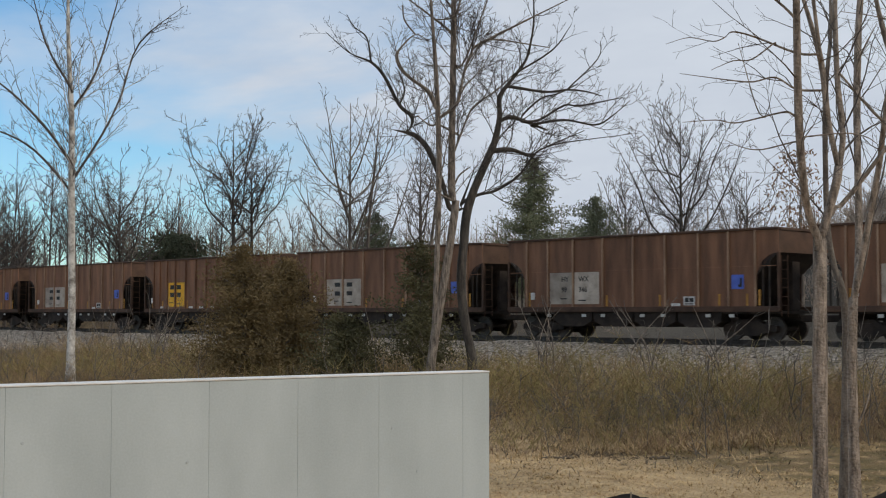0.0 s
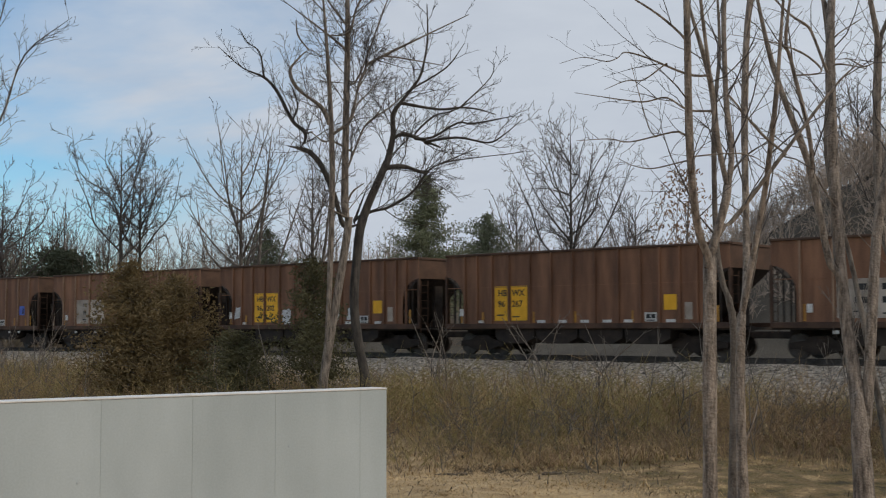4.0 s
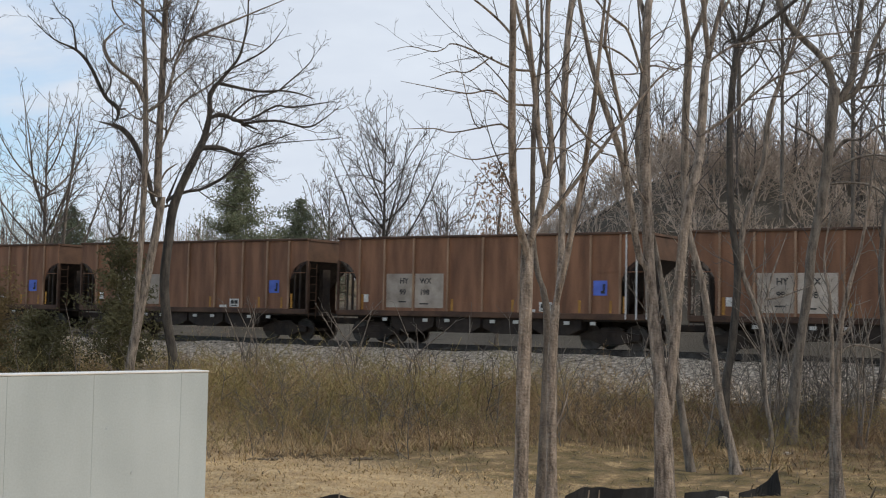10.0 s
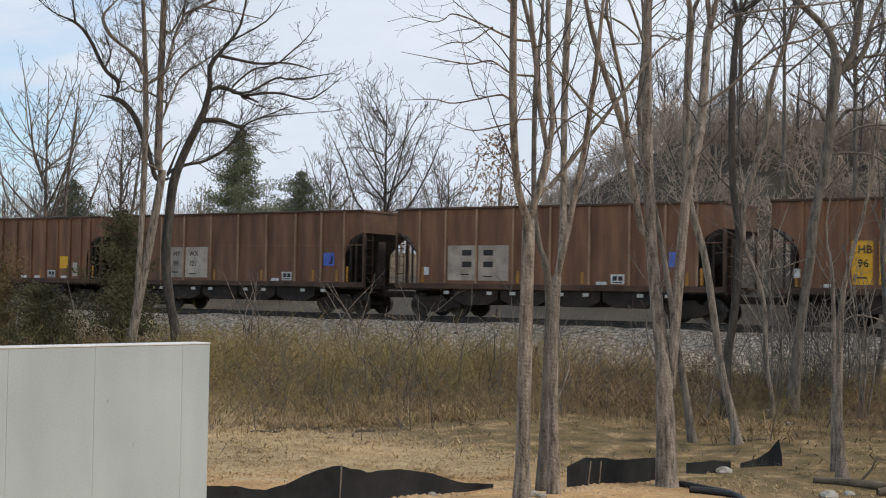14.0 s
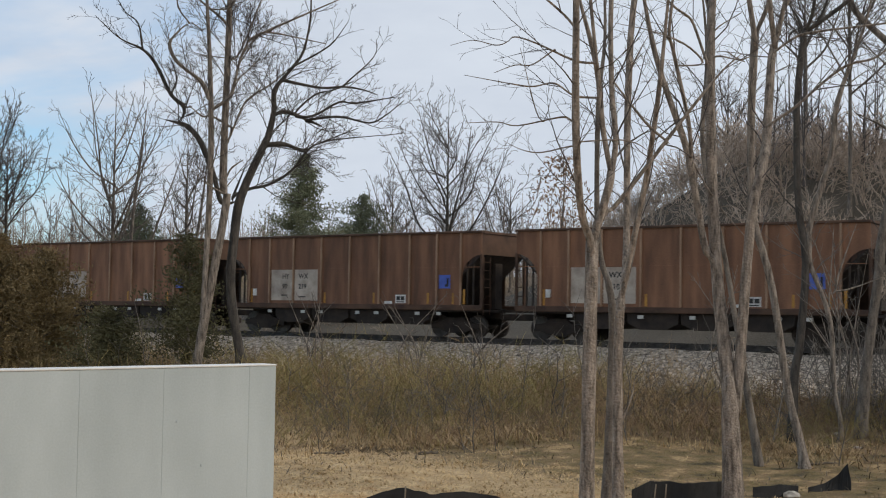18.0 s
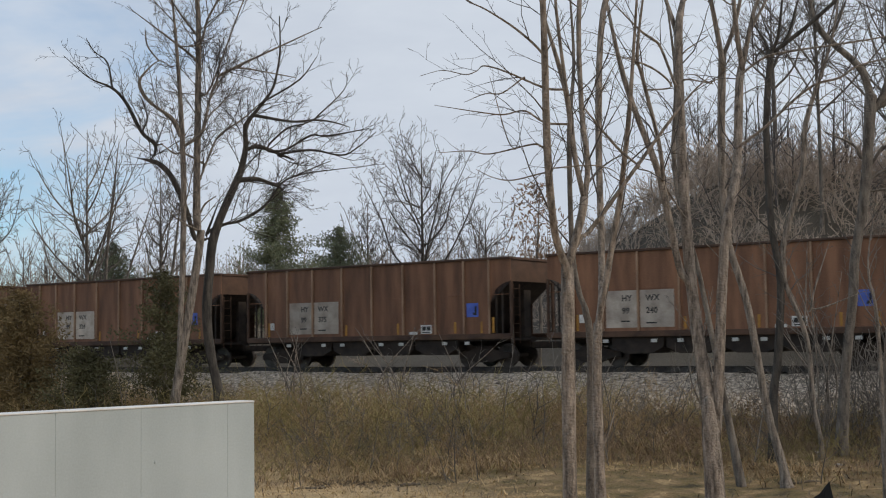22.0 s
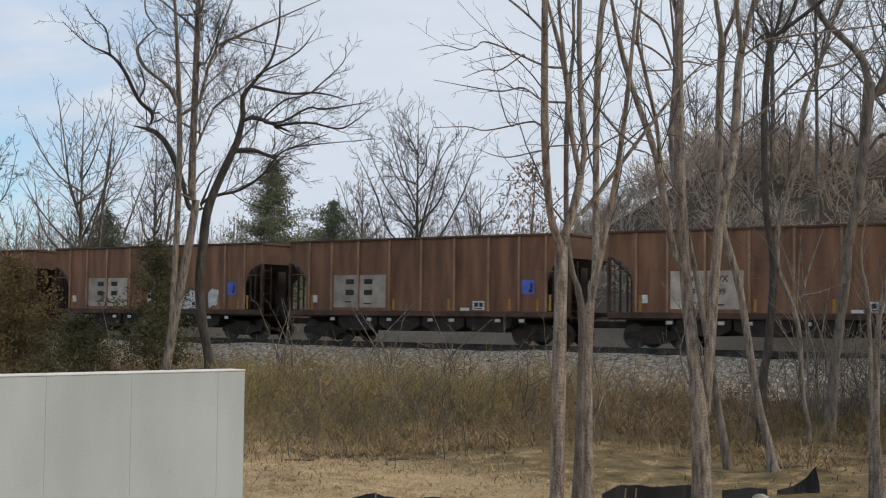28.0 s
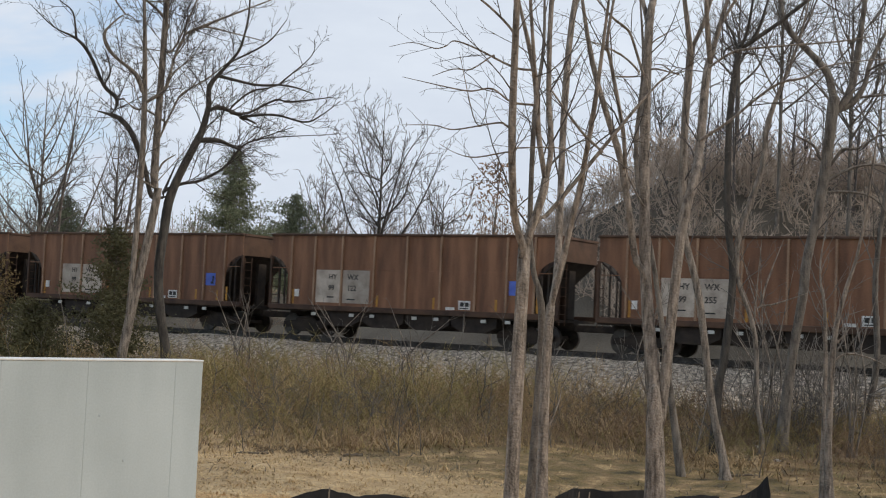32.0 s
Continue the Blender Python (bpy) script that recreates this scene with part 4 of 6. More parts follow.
forked.limb((0.06, 4.53, 0.035), (0.26, 4.93, 0.037), (0.49, 5.14, 0.037), (1.86, 6.96, 0.022), (2.37, 7.5, 0.007))
forked.limb((1.2, 6.05, 0.018), (0.86, 6.36, 0.022), (0.36, 7, 0.015))
forked.limb((-0.26, 7.28, 0.02), (-0.87, 7.56, 0.015), (-1.2, 7.66, 0.012), (-1.32, 7.58, 0.011), (-1.5, 7.53, 0.009), (-1.86, 7.61, 0.006), (-2.22, 7.53, 0.004))
forked.limb((-0.29, 7.68, 0.02), (-0.65, 8.03, 0.018), (-1.09, 8.33, 0.013), (-1.36, 8.46, 0.011), (-1.63, 8.65, 0.009), (-2.03, 8.8, 0.004))
forked.limb((-0.26, 6.73, 0.018), (-0.57, 6.91, 0.015), (-0.88, 6.84, 0.013), (-1.15, 6.84, 0.011), (-1.95, 6.96, 0.004))
forked.limb((-0.25, 6.18, 0.018), (-0.34, 6.28, 0.018), (-0.49, 6.3, 0.015), (-1.11, 6.17, 0.011), (-1.42, 6.22, 0.009), (-1.91, 6.2, 0.004))
forked.limb((-0.22, 5.88, 0.015), (-0.76, 5.78, 0.011), (-1.07, 5.83, 0.006), (-1.34, 5.97, 0.004))
forked.limb((-0.59, 7.44, 0.013), (-0.92, 7.2, 0.011), (-1.19, 7.18, 0.009), (-1.51, 7.04, 0.004))
forked.limb((-0.71, 6.25, 0.011), (-0.84, 6.41, 0.01), (-1.1, 7.41, 0.004))
forked.limb((-0.19, 5.93, 0.013), (0.39, 5.96, 0.011), (0.69, 5.89, 0.009), (0.86, 5.76, 0.004))
forked.done(sides=2.4, low=5.0, longest=1.9, up=0.05, wander=0.17, ratio=0.46)
twin = BareTree("bare_tree", 17.49, 21.6, height(*spot(17.49, 21.6)) - 0.05, "slim grey-barked leafless tree parting into two stems", "bark_grey", "twig", 22, "trees at the lot's edge")
twin.limb((0, -0.05, 0.094), (-0.03, 2.41, 0.08), (0.01, 3.62, 0.08), bare=0.8)
twin.limb((0.01, 3.57, 0.056), (0.08, 4.09, 0.056), (0.11, 4.86, 0.061), (0.12, 7.23, 0.061), (0.26, 9.25, 0.056), (0.72, 11, 0.05), (0.7, 13.5, 0.01))
twin.limb((0, 3.53, 0.056), (0.39, 5.52, 0.047), (0.47, 6.08, 0.045), (0.6, 7.17, 0.038), (0.8, 9.52, 0.009))
twin.limb((0.13, 7.52, 0.019), (0.24, 7.8, 0.014), (0.45, 8.18, 0.005))
twin.limb((0.02, 1.52, 0.024), (0.2, 1.99, 0.014), (0.25, 2.23, 0.005))
twin.done(sides=2.0, low=5.0, longest=2.0, up=0.05, wander=0.17, ratio=0.46)
brown = BareTree("bare_tree", 17.07, 22.6, height(*spot(17.07, 22.6)) - 0.05, "slim brown-barked leafless tree close behind a paler one", "bark_mid", "twig", 24, "trees at the lot's edge")
brown.limb((-0.01, -0.1, 0.098), (0.05, 3.24, 0.064), (-0.03, 4.02, 0.059), bare=0.8)
brown.limb((-0.14, 4.35, 0.054), (-0.23, 5.14, 0.049), (-0.23, 7.12, 0.044), (-0.12, 8.42, 0.029), (-0.17, 9.95, 0.015))
brown.limb((0.06, 3.33, 0.034), (0.34, 4.22, 0.025), (0.55, 5.32, 0.02), (0.7, 5.91, 0.015), (0.81, 6.6, 0.005))
brown.done(sides=2.0, low=5.0, longest=2.0, up=0.05, wander=0.17, ratio=0.46)
stout = BareTree("bare_tree", 22.46, 23.2, height(*spot(22.46, 23.2)) - 0.05, "stout grey-barked leafless tree with three main stems", "bark_grey", "twig", 23, "trees at the lot's edge")
stout.limb((0, -0.08, 0.242), (-0.02, 0.28, 0.202), (-0.04, 1.06, 0.172), (-0.08, 1.8, 0.152), (-0.1, 2.35, 0.07), bare=0.8)
stout.limb((-0.07, 1.6, 0.142), (-0.11, 2.3, 0.13), (-0.32, 4.22, 0.106), (-0.44, 6.71, 0.101), (-0.44, 9.15, 0.081), (-0.33, 10.07, 0.045), (-0.55, 11, 0.03))
stout.limb((-0.44, 9.05, 0.06), (-0.78, 10.31, 0.025))
stout.limb((0.03, 1.85, 0.101), (0.27, 5.03, 0.091), (0.49, 6.17, 0.086), (0.57, 6.77, 0.086), (0.65, 8.08, 0.076), (0.72, 8.53, 0.071))
stout.limb((0.72, 8.5, 0.056), (0.63, 9.19, 0.05), (0.56, 10.32, 0.03))
stout.limb((0.73, 8.53, 0.056), (0.98, 9.58, 0.04), (1.14, 9.98, 0.025))
stout.limb((0.9, 9.23, 0.035), (1.23, 9.82, 0.025), (1.38, 10.27, 0.01))
stout.limb((-0.32, 4.07, 0.06), (-0.39, 4.42, 0.066), (-0.54, 4.7, 0.066), (-0.78, 6.06, 0.066), (-0.92, 6.62, 0.066), (-1.45, 8.23, 0.05), (-1.84, 10.28, 0.015))
stout.limb((-0.78, 6.31, 0.04), (-0.84, 6.97, 0.04), (-1.1, 8.16, 0.035), (-1.16, 8.63, 0.03), (-0.88, 10.42, 0.01))
stout.limb((0.59, 6.89, 0.03), (1.06, 7.22, 0.028), (1.65, 7.73, 0.025), (1.99, 7.93, 0.023), (2.37, 7.99, 0.02), (2.94, 8.22, 0.015), (5.2, 8.4, 0.012))
stout.limb((0.64, 8.27, 0.025), (1.05, 8.58, 0.025), (1.45, 8.69, 0.023), (3.02, 8.84, 0.015), (3.7, 8.95, 0.008))
stout.limb((-0.42, 8.18, 0.02), (-0.27, 8.22, 0.018), (0.17, 8.1, 0.01))
stout.limb((-0.41, 8.69, 0.015), (-0.29, 8.82, 0.013), (0.11, 9.06, 0.008))
stout.limb((-0.52, 8.13, 0.03), (-0.76, 8.81, 0.025), (-0.9, 8.97, 0.023), (-1.15, 9.14, 0.02), (-1.7, 9.74, 0.008))
stout.limb((-0.58, 7.93, 0.02), (-0.92, 8.27, 0.018), (-1.52, 8.49, 0.01), (-2.12, 8.6, 0.005))
stout.done(sides=2.2, low=5.6, longest=2.0, up=0.05, wander=0.17, ratio=0.46)
bent = BareTree("bare_tree", 23.68, 30.5, height(*spot(23.68, 30.5)) - 0.05, "thin bent leafless tree on the bank", "bark_mid", "twig", 31, "trees on the bank")
bent.limb((0.01, -0.1, 0.086), (-0.78, 4.7, 0.06), (-1.07, 5.85, 0.06), (-1.28, 7.04, 0.06), (-1.32, 7.97, 0.056), (-1.23, 9.58, 0.04), (-1.41, 11.61, 0.013), bare=0.5)
bent.done(sides=2.0, low=4.5, longest=2.0)
curved = BareTree("bare_tree", 25.48, 30, height(*spot(25.48, 30)) - 0.05, "pale curved leafless tree on the bank", "bark_grey", "twig", 32, "trees on the bank")
curved.limb((0.03, -0.04, 0.131), (-0.06, 0.54, 0.104), (-0.35, 1.78, 0.088), (-0.71, 4.12, 0.085), (-1.1, 5.54, 0.091), (-1.16, 6.31, 0.091), (-1.16, 8.12, 0.091), (-1.09, 9.79, 0.091), bare=0.5)
curved.limb((-1.1, 9.76, 0.065), (-1.48, 12.23, 0.039))
curved.limb((-1.08, 9.79, 0.052), (-0.78, 10.52, 0.049), (-0.48, 11.75, 0.026))
curved.limb((-1.35, 11.03, 0.026), (-1.12, 11.07, 0.026), (-0.88, 10.88, 0.02), (-0.63, 10.84, 0.01))
curved.limb((-1.14, 9.3, 0.02), (-1.42, 9.25, 0.02), (-1.73, 9.46, 0.013), (-1.99, 9.48, 0.006))
curved.done(sides=2.2, low=5.0, longest=2.0)
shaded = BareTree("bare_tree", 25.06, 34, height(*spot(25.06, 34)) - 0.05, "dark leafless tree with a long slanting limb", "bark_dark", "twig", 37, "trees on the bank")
shaded.limb((0, -0.19, 0.133), (0.05, 1.67, 0.111), (0.18, 2.53, 0.111), (0.32, 4.55, 0.096), (0.14, 6.03, 0.089), (0.09, 8.07, 0.085), (0.14, 9.24, 0.089), (0.28, 10.48, 0.081), bare=0.4)
shaded.limb((0.28, 10.43, 0.059), (1.18, 11.11, 0.055), (2.24, 12.04, 0.044), (2.67, 12.52, 0.022))
shaded.limb((0.28, 10.48, 0.052), (0.43, 10.76, 0.044), (0.53, 11.27, 0.037), (0.71, 12.74, 0.015))
shaded.limb((0.54, 10.64, 0.037), (0.76, 11.04, 0.033), (0.91, 11.54, 0.03), (1.07, 12.12, 0.022), (1.19, 12.85, 0.011))
shaded.limb((0.25, 10.41, 0.037), (0.12, 10.86, 0.037), (-0.15, 11.32, 0.015))
shaded.limb((0.16, 9.97, 0.03), (-0.1, 10.28, 0.03), (0.05, 10.57, 0.026), (0.83, 10.89, 0.011))
shaded.done(sides=1.7, low=5.0, longest=2.4, wander=0.17)
crooked = BareTree("bare_tree", 27.03, 34, height(*spot(27.03, 34)) - 0.05, "crooked pale leafless tree on the bank", "bark_grey", "twig_pale", 34, "trees on the bank")
crooked.limb((0, 0, 0.09), (0, 0.53, 0.059), (-0.15, 1.38, 0.059), (-0.26, 3.08, 0.067), (-0.7, 4.36, 0.067), (-0.76, 4.86, 0.07), (-0.72, 5.58, 0.074), (-0.21, 7.33, 0.074), (-0.09, 8.56, 0.07), (0.54, 10.41, 0.037), (0.77, 11.41, 0.022), (0.94, 12.57, 0.011), bare=0.2)
crooked.limb((-0.29, 3.36, 0.03), (-0.16, 5.51, 0.007))
crooked.limb((-0.14, 3.8, 0.03), (-0.01, 4.37, 0.026), (0.38, 5.51, 0.007))
crooked.limb((-0.14, 3.8, 0.026), (0.24, 3.87, 0.022), (1.18, 4.24, 0.007))
crooked.limb((-0.19, 2.23, 0.026), (-0.92, 3.35, 0.007))
crooked.done(sides=2.4, low=2.5, longest=1.8, wander=0.18)
large = BareTree("bare_tree", 27.83, 34.5, height(*spot(27.83, 34.5)) - 0.05, "large dark leaning leafless tree on the bank", "bark_mid", "twig", 33, "trees on the bank")
large.limb((-0.03, -0.3, 0.18), (0.18, 2.17, 0.128), (0.43, 4.04, 0.12), (0.5, 4.97, 0.128), (0.82, 6.73, 0.135), (1.05, 9.16, 0.15), bare=0.4)
large.limb((1.04, 9.01, 0.105), (0.97, 9.46, 0.098), (0.78, 9.96, 0.098), (0.08, 10.7, 0.09), (-0.19, 11.09, 0.083), (-0.34, 11.56, 0.071), (-0.38, 12.31, 0.052))
large.limb((1.08, 8.79, 0.105), (1.38, 9.22, 0.105), (1.56, 9.95, 0.098), (1.83, 12.46, 0.045))
large.limb((1.18, 8.86, 0.09), (1.51, 9.06, 0.083), (1.81, 9.57, 0.068), (1.99, 10.3, 0.06), (2.78, 11.95, 0.022))
large.limb((1.89, 9.93, 0.037), (2.24, 10.13, 0.037), (2.73, 10.14, 0.03), (3.28, 9.95, 0.026), (3.98, 10.04, 0.015))
large.limb((1.04, 7.46, 0.052), (1.3, 7.82, 0.049), (1.7, 7.88, 0.037), (2.2, 8.22, 0.03), (2.82, 8.24, 0.022), (3.66, 8.53, 0.011))
large.limb((0.97, 7.02, 0.045), (1.54, 7.37, 0.037), (2.11, 7.49, 0.03), (2.8, 7.39, 0.015))
large.limb((0.96, 6.72, 0.037), (1.39, 6.76, 0.034), (1.95, 6.69, 0.03), (2.36, 6.39, 0.022), (2.62, 5.66, 0.007))
large.limb((0.73, 7.62, 0.045), (0.56, 7.92, 0.037), (-0.07, 8.24, 0.015))
large.limb((0.08, 10.69, 0.037), (0.35, 11.21, 0.034), (0.81, 12.54, 0.007))
large.limb((1.59, 9.21, 0.037), (2.57, 9.31, 0.03), (3.13, 9.19, 0.022), (3.82, 9.25, 0.011))
large.done(sides=1.5, low=5.0, longest=2.6, wander=0.17)
young = BareTree("bare_tree", 29.47, 25.5, height(*spot(29.47, 25.5)) - 0.05, "young pale leafless tree at the foot of the bank", "bark_grey", "twig_pale", 35, "trees on the bank")
young.limb((0.14, -0.03, 0.111), (0.06, 1.27, 0.072), (0.1, 3.3, 0.055), (0.29, 4.32, 0.044), (0.55, 5.39, 0.028), (0.92, 8.63, 0.008), bare=0.2)
young.limb((0.19, 3.36, 0.022), (0.4, 3.63, 0.008))
young.limb((0.18, 3.04, 0.019), (0.39, 3.13, 0.017), (0.78, 3.06, 0.014), (1.28, 2.83, 0.011), (1.78, 2.72, 0.005))
young.done(sides=2.4, low=2.0, longest=1.3)
thin = BareTree("bare_tree", 29.52, 26.5, height(*spot(29.52, 26.5)) - 0.05, "thin pale leafless tree at the foot of the bank", "bark_grey", "twig_pale", 36, "trees on the bank")
thin.limb((-0.02, -0.13, 0.063), (-0.07, 3.58, 0.037), (-0.2, 4.59, 0.023), (-0.16, 5.26, 0.014), (0.01, 6.27, 0.006), bare=0.2)
thin.done(sides=2.4, low=2.0, longest=1.3)
for az, d, hgt, r, bend, seed, bark in ((33.0, 36, 14, 0.2, (0.2, 0.6, 0.9, 1.2), 38, "bark_grey"), (35.5, 32, 13, 0.18, (-0.2, -0.1, -0.3, -0.4), 39, "bark_grey"), (31.2, 38, 12, 0.1, (0.3, 0.2, 0.5, 0.9), 40, "bark_mid")):
    up = (0.16, 0.36, 0.62, 1.0)
    bare_tree("bare_tree", az, d, height(*spot(az, d)) - 0.05, [[(0, 0, r)] + [(b, hgt * u, max(0.012, r * (1 - 0.55 * u) if u < 1 else 0.012)) for b, u in zip(bend, up)]],
              "slender leaning leafless tree on the bank", bark, "twig_pale", seed, "trees on the bank", sides=1.6, low=4.0, longest=3.0)

for az, d, hgt, seed in ((27.0, 35.5, 5.5, 401), (22.2, 41, 4.2, 402), (-12.4, 62, 4.0, 403), (-13.6, 64, 3.6, 404), (8.8, 44.5, 3.6, 405), (12.0, 43, 3.0, 406), (30.5, 34, 4.5, 407), (4.5, 47, 3.4, 408), (-6.0, 52, 3.2, 409)):
    rr = random.Random(seed)
    stems = [[(0.05 * k, 0, 0.028), (rr.uniform(-0.5, 0.5), hgt * 0.4, 0.022), (rr.uniform(-1.2, 1.2), hgt * rr.uniform(0.75, 1.0), 0.006)] for k in range(5)]
    bare_tree("bare_shrub", az, d, height(*spot(az, d)) - 0.05, stems, "many-stemmed pale leafless shrub on the bank", "bark_grey", "twig_pale", seed, "shrubs on the bank", sides=2.6, level=1, longest=0.9)

# ---------------------------------------------------------------- trees behind the line


def crowned(az, d, hgt, seed, bark, split, stems, fan, label, twig="twig", wander=0.13, full=1.0, lean=0.0, two=False, girth=1.0):
    """A tree with a rounded crown: limbs leave the trunk one above another and rise outwards, and twigs fill the crown. fan: half its width for its height; two: a trunk that parts low."""
    rng = random.Random(seed)
    x, y = spot(az, d)
    r = (0.0085 * hgt + 0.03) * girth
    top = lean * hgt
    tree = BareTree("bare_tree", az, d, height(x, y) - 0.1, label, bark, twig, seed, "trees beyond the line")
    tree.limb((0, 0, r), (0.05, hgt * split * 0.6, r * 0.9), (top * 0.4, hgt * (split + 0.18), r * 0.66), (top * 0.8, hgt * 0.6, r * 0.34), (top, hgt * 0.9, 0.012), bare=0.3)
    if two:
        tree.limb((0.02, hgt * split * 0.55, r * 0.75), (0.05 * hgt, hgt * (split + 0.05), r * 0.7), (0.075 * hgt, hgt * 0.55, r * 0.5), (0.11 * hgt, hgt * 0.88, 0.012), bare=0.1)
    for k in range(stems):
        t = (k + rng.uniform(0.1, 0.9)) / stems
        z0 = hgt * (split + (0.7 - split) * t ** 1.2)
        a = 2.4 * k + rng.uniform(-0.4, 0.4)
        reach = fan * hgt * (0.95 - 0.5 * t) * rng.uniform(0.75, 1.1)
        sx, sy = math.cos(a) * reach, math.sin(a) * reach
        if abs(sx) < 0.4 * reach:
            sx = math.copysign(0.4 * reach, sx)
        z1 = min(hgt * rng.uniform(0.9, 1.0), z0 + reach * rng.uniform(1.2, 2.2))
        rr = r * (0.54 - 0.26 * t)
        bend = rng.uniform(-1, 1) * wander * reach * 0.5
        tree.limb((top * t, z0, rr), (sx * rng.uniform(0.28, 0.42) + bend, z0 + (z1 - z0) * rng.uniform(0.18, 0.32), rr * 0.8, sy * 0.35), (sx * rng.uniform(0.62, 0.82) - bend, z0 + (z1 - z0) * rng.uniform(0.52, 0.68), rr * 0.55, sy * 0.72), (sx, z1, 0.012, sy), bare=0.15)
    return tree.done(sides=2.0 * full, level=2, longest=0.21 * hgt, up=0.14, wander=wander, ratio=0.5, low=hgt * split, slim=1.15)


crowned(10.4, 90, 15.5, 41, "bark_dark", 0.2, 13, 0.37, "fan-crowned dark leafless tree beyond the railway", full=0.85)
crowned(-4.1, 75, 16.1, 42, "bark_mid", 0.2, 12, 0.33, "tall upright leafless tree beyond the railway", full=0.75, two=True)
crowned(-9.2, 95, 14.0, 43, "bark_dark", 0.26, 9, 0.36, "gnarled leafless oak beyond the railway", wander=0.22)
crowned(-8.4, 96, 12.1, 53, "bark_dark", 0.3, 8, 0.30, "gnarled leafless oak beyond the railway", wander=0.22)
crowned(-14.0, 95, 14.5, 44, "bark_dark", 0.28, 10, 0.32, "tall leafless tree beyond the railway", wander=0.2)
crowned(-1.0, 84, 13.3, 45, "bark_mid", 0.3, 9, 0.2, "narrow leafless tree beyond the railway", two=True)
crowned(13.2, 95, 9.7, 46, "bark_mid", 0.2, 11, 0.40, "small round-crowned leafless tree beyond the railway", wander=0.18)
crowned(8.0, 105, 10.6, 47, "bark_mid", 0.25, 9, 0.26, "narrow leafless tree beyond the railway")
crowned(-19.0, 100, 12.1, 48, "bark_mid", 0.2, 12, 0.36, "dense leafless tree beyond the railway", full=1.3)
crowned(-23.0, 105, 12.1, 49, "bark_mid", 0.2, 11, 0.36, "dense leafless tree beyond the railway", full=1.3)
crowned(-6.6, 110, 6.7, 51, "bark_mid", 0.2, 9, 0.4, "small leafless tree beyond the railway", full=0.7)
crowned(-12.0, 112, 7.6, 52, "bark_mid", 0.2, 9, 0.36, "small leafless tree beyond the railway", full=0.7)
crowned(30.5, 70, 22, 54, "bark_mid", 0.3, 12, 0.34, "large leafless tree beyond the railway", full=0.5, twig="twig_pale", girth=0.55, wander=0.17)
crowned(36.5, 66, 22, 55, "bark_mid", 0.3, 12, 0.34, "large leafless tree beyond the railway", full=0.5, twig="twig_pale", girth=0.55, wander=0.17)
crowned(33.4, 60, 20, 57, "bark_mid", 0.3, 12, 0.36, "large leafless tree beyond the railway", full=0.5, twig="twig_pale", girth=0.55, wander=0.17)
crowned(27.6, 72, 21, 58, "bark_mid", 0.3, 12, 0.32, "tall leafless tree beyond the railway", full=0.5, twig="twig_pale", girth=0.55, wander=0.17)
crowned(39.5, 60, 20, 59, "bark_mid", 0.3, 11, 0.36, "tall leafless tree beyond the railway", full=0.5, twig="twig_pale", girth=0.55, wander=0.17)
crowned(22.6, 88, 11, 60, "bark_mid", 0.25, 10, 0.3, "tall leafless tree beyond the railway")
crowned(25.8, 82, 15.0, 56, "bark_mid", 0.35, 10, 0.24, "tall leafless tree beyond the railway")


def evergreen(name, az, d, hgt, wide, mat, label, seed, low=0.12, count=170, leaf=0.16, power=0.75, ragged=0.35, dense=22):
    """A conifer: trunk, uneven boughs, and sprays of short needles along them with gaps between."""
    rng = random.Random(seed)
    x, y = spot(az, d)
    tree = thing(name, x, y, height(x, y) - 0.05, label, "tree", "evergreens")
    wood = Tubes()
    wood.add([Vector((0, 0, 0)), Vector((0.05, 0, hgt * 0.5)), Vector((0, 0.03, hgt * 0.97))], [hgt * 0.016, hgt * 0.011, 0.01], 7)
    v, f = [], []
    for k in range(count):
        t = (k + rng.random()) / count
        z = hgt * (low + (1 - low) * t)
        reach = wide * 0.5 * ((1 - t) ** power * 0.95 + 0.06) * rng.uniform(1 - ragged * 1.6, 1 + ragged)
        a = rng.uniform(0, 2 * math.pi)
        out = Vector((math.cos(a), math.sin(a), rng.uniform(0.05, 0.55)))
        p = Vector((0, 0, z))
        q = p + out * reach
        wood.add([p, (p + q) / 2 + Vector((0, 0, 0.04)), q], [0.02, 0.013, 0.005], 3)
        for _ in range(max(6, int(dense * reach))):
            s = rng.uniform(0.25, 1.05)
            c = p.lerp(q, s) + Vector((rng.gauss(0, 1), rng.gauss(0, 1), rng.gauss(0, 0.6))) * (0.10 + 0.10 * reach)
            for _ in range(4):
                e = Vector((rng.gauss(0, 1), rng.gauss(0, 1), rng.gauss(0.4, 0.8))).normalized() * rng.uniform(0.6, 1.4) * leaf
                g = e.orthogonal().normalized() * e.length * 0.22
                b = len(v)
                v += [tuple(c - g), tuple(c + g), tuple(c + e)]
                f.append((b, b + 1, b + 2))
    part_mesh("trunk", wood.mesh("trunk", M["bark_mid"]), tree)
    part_mesh("crown", mesh_of("crown", v, f, M[mat]), tree)
    return tree


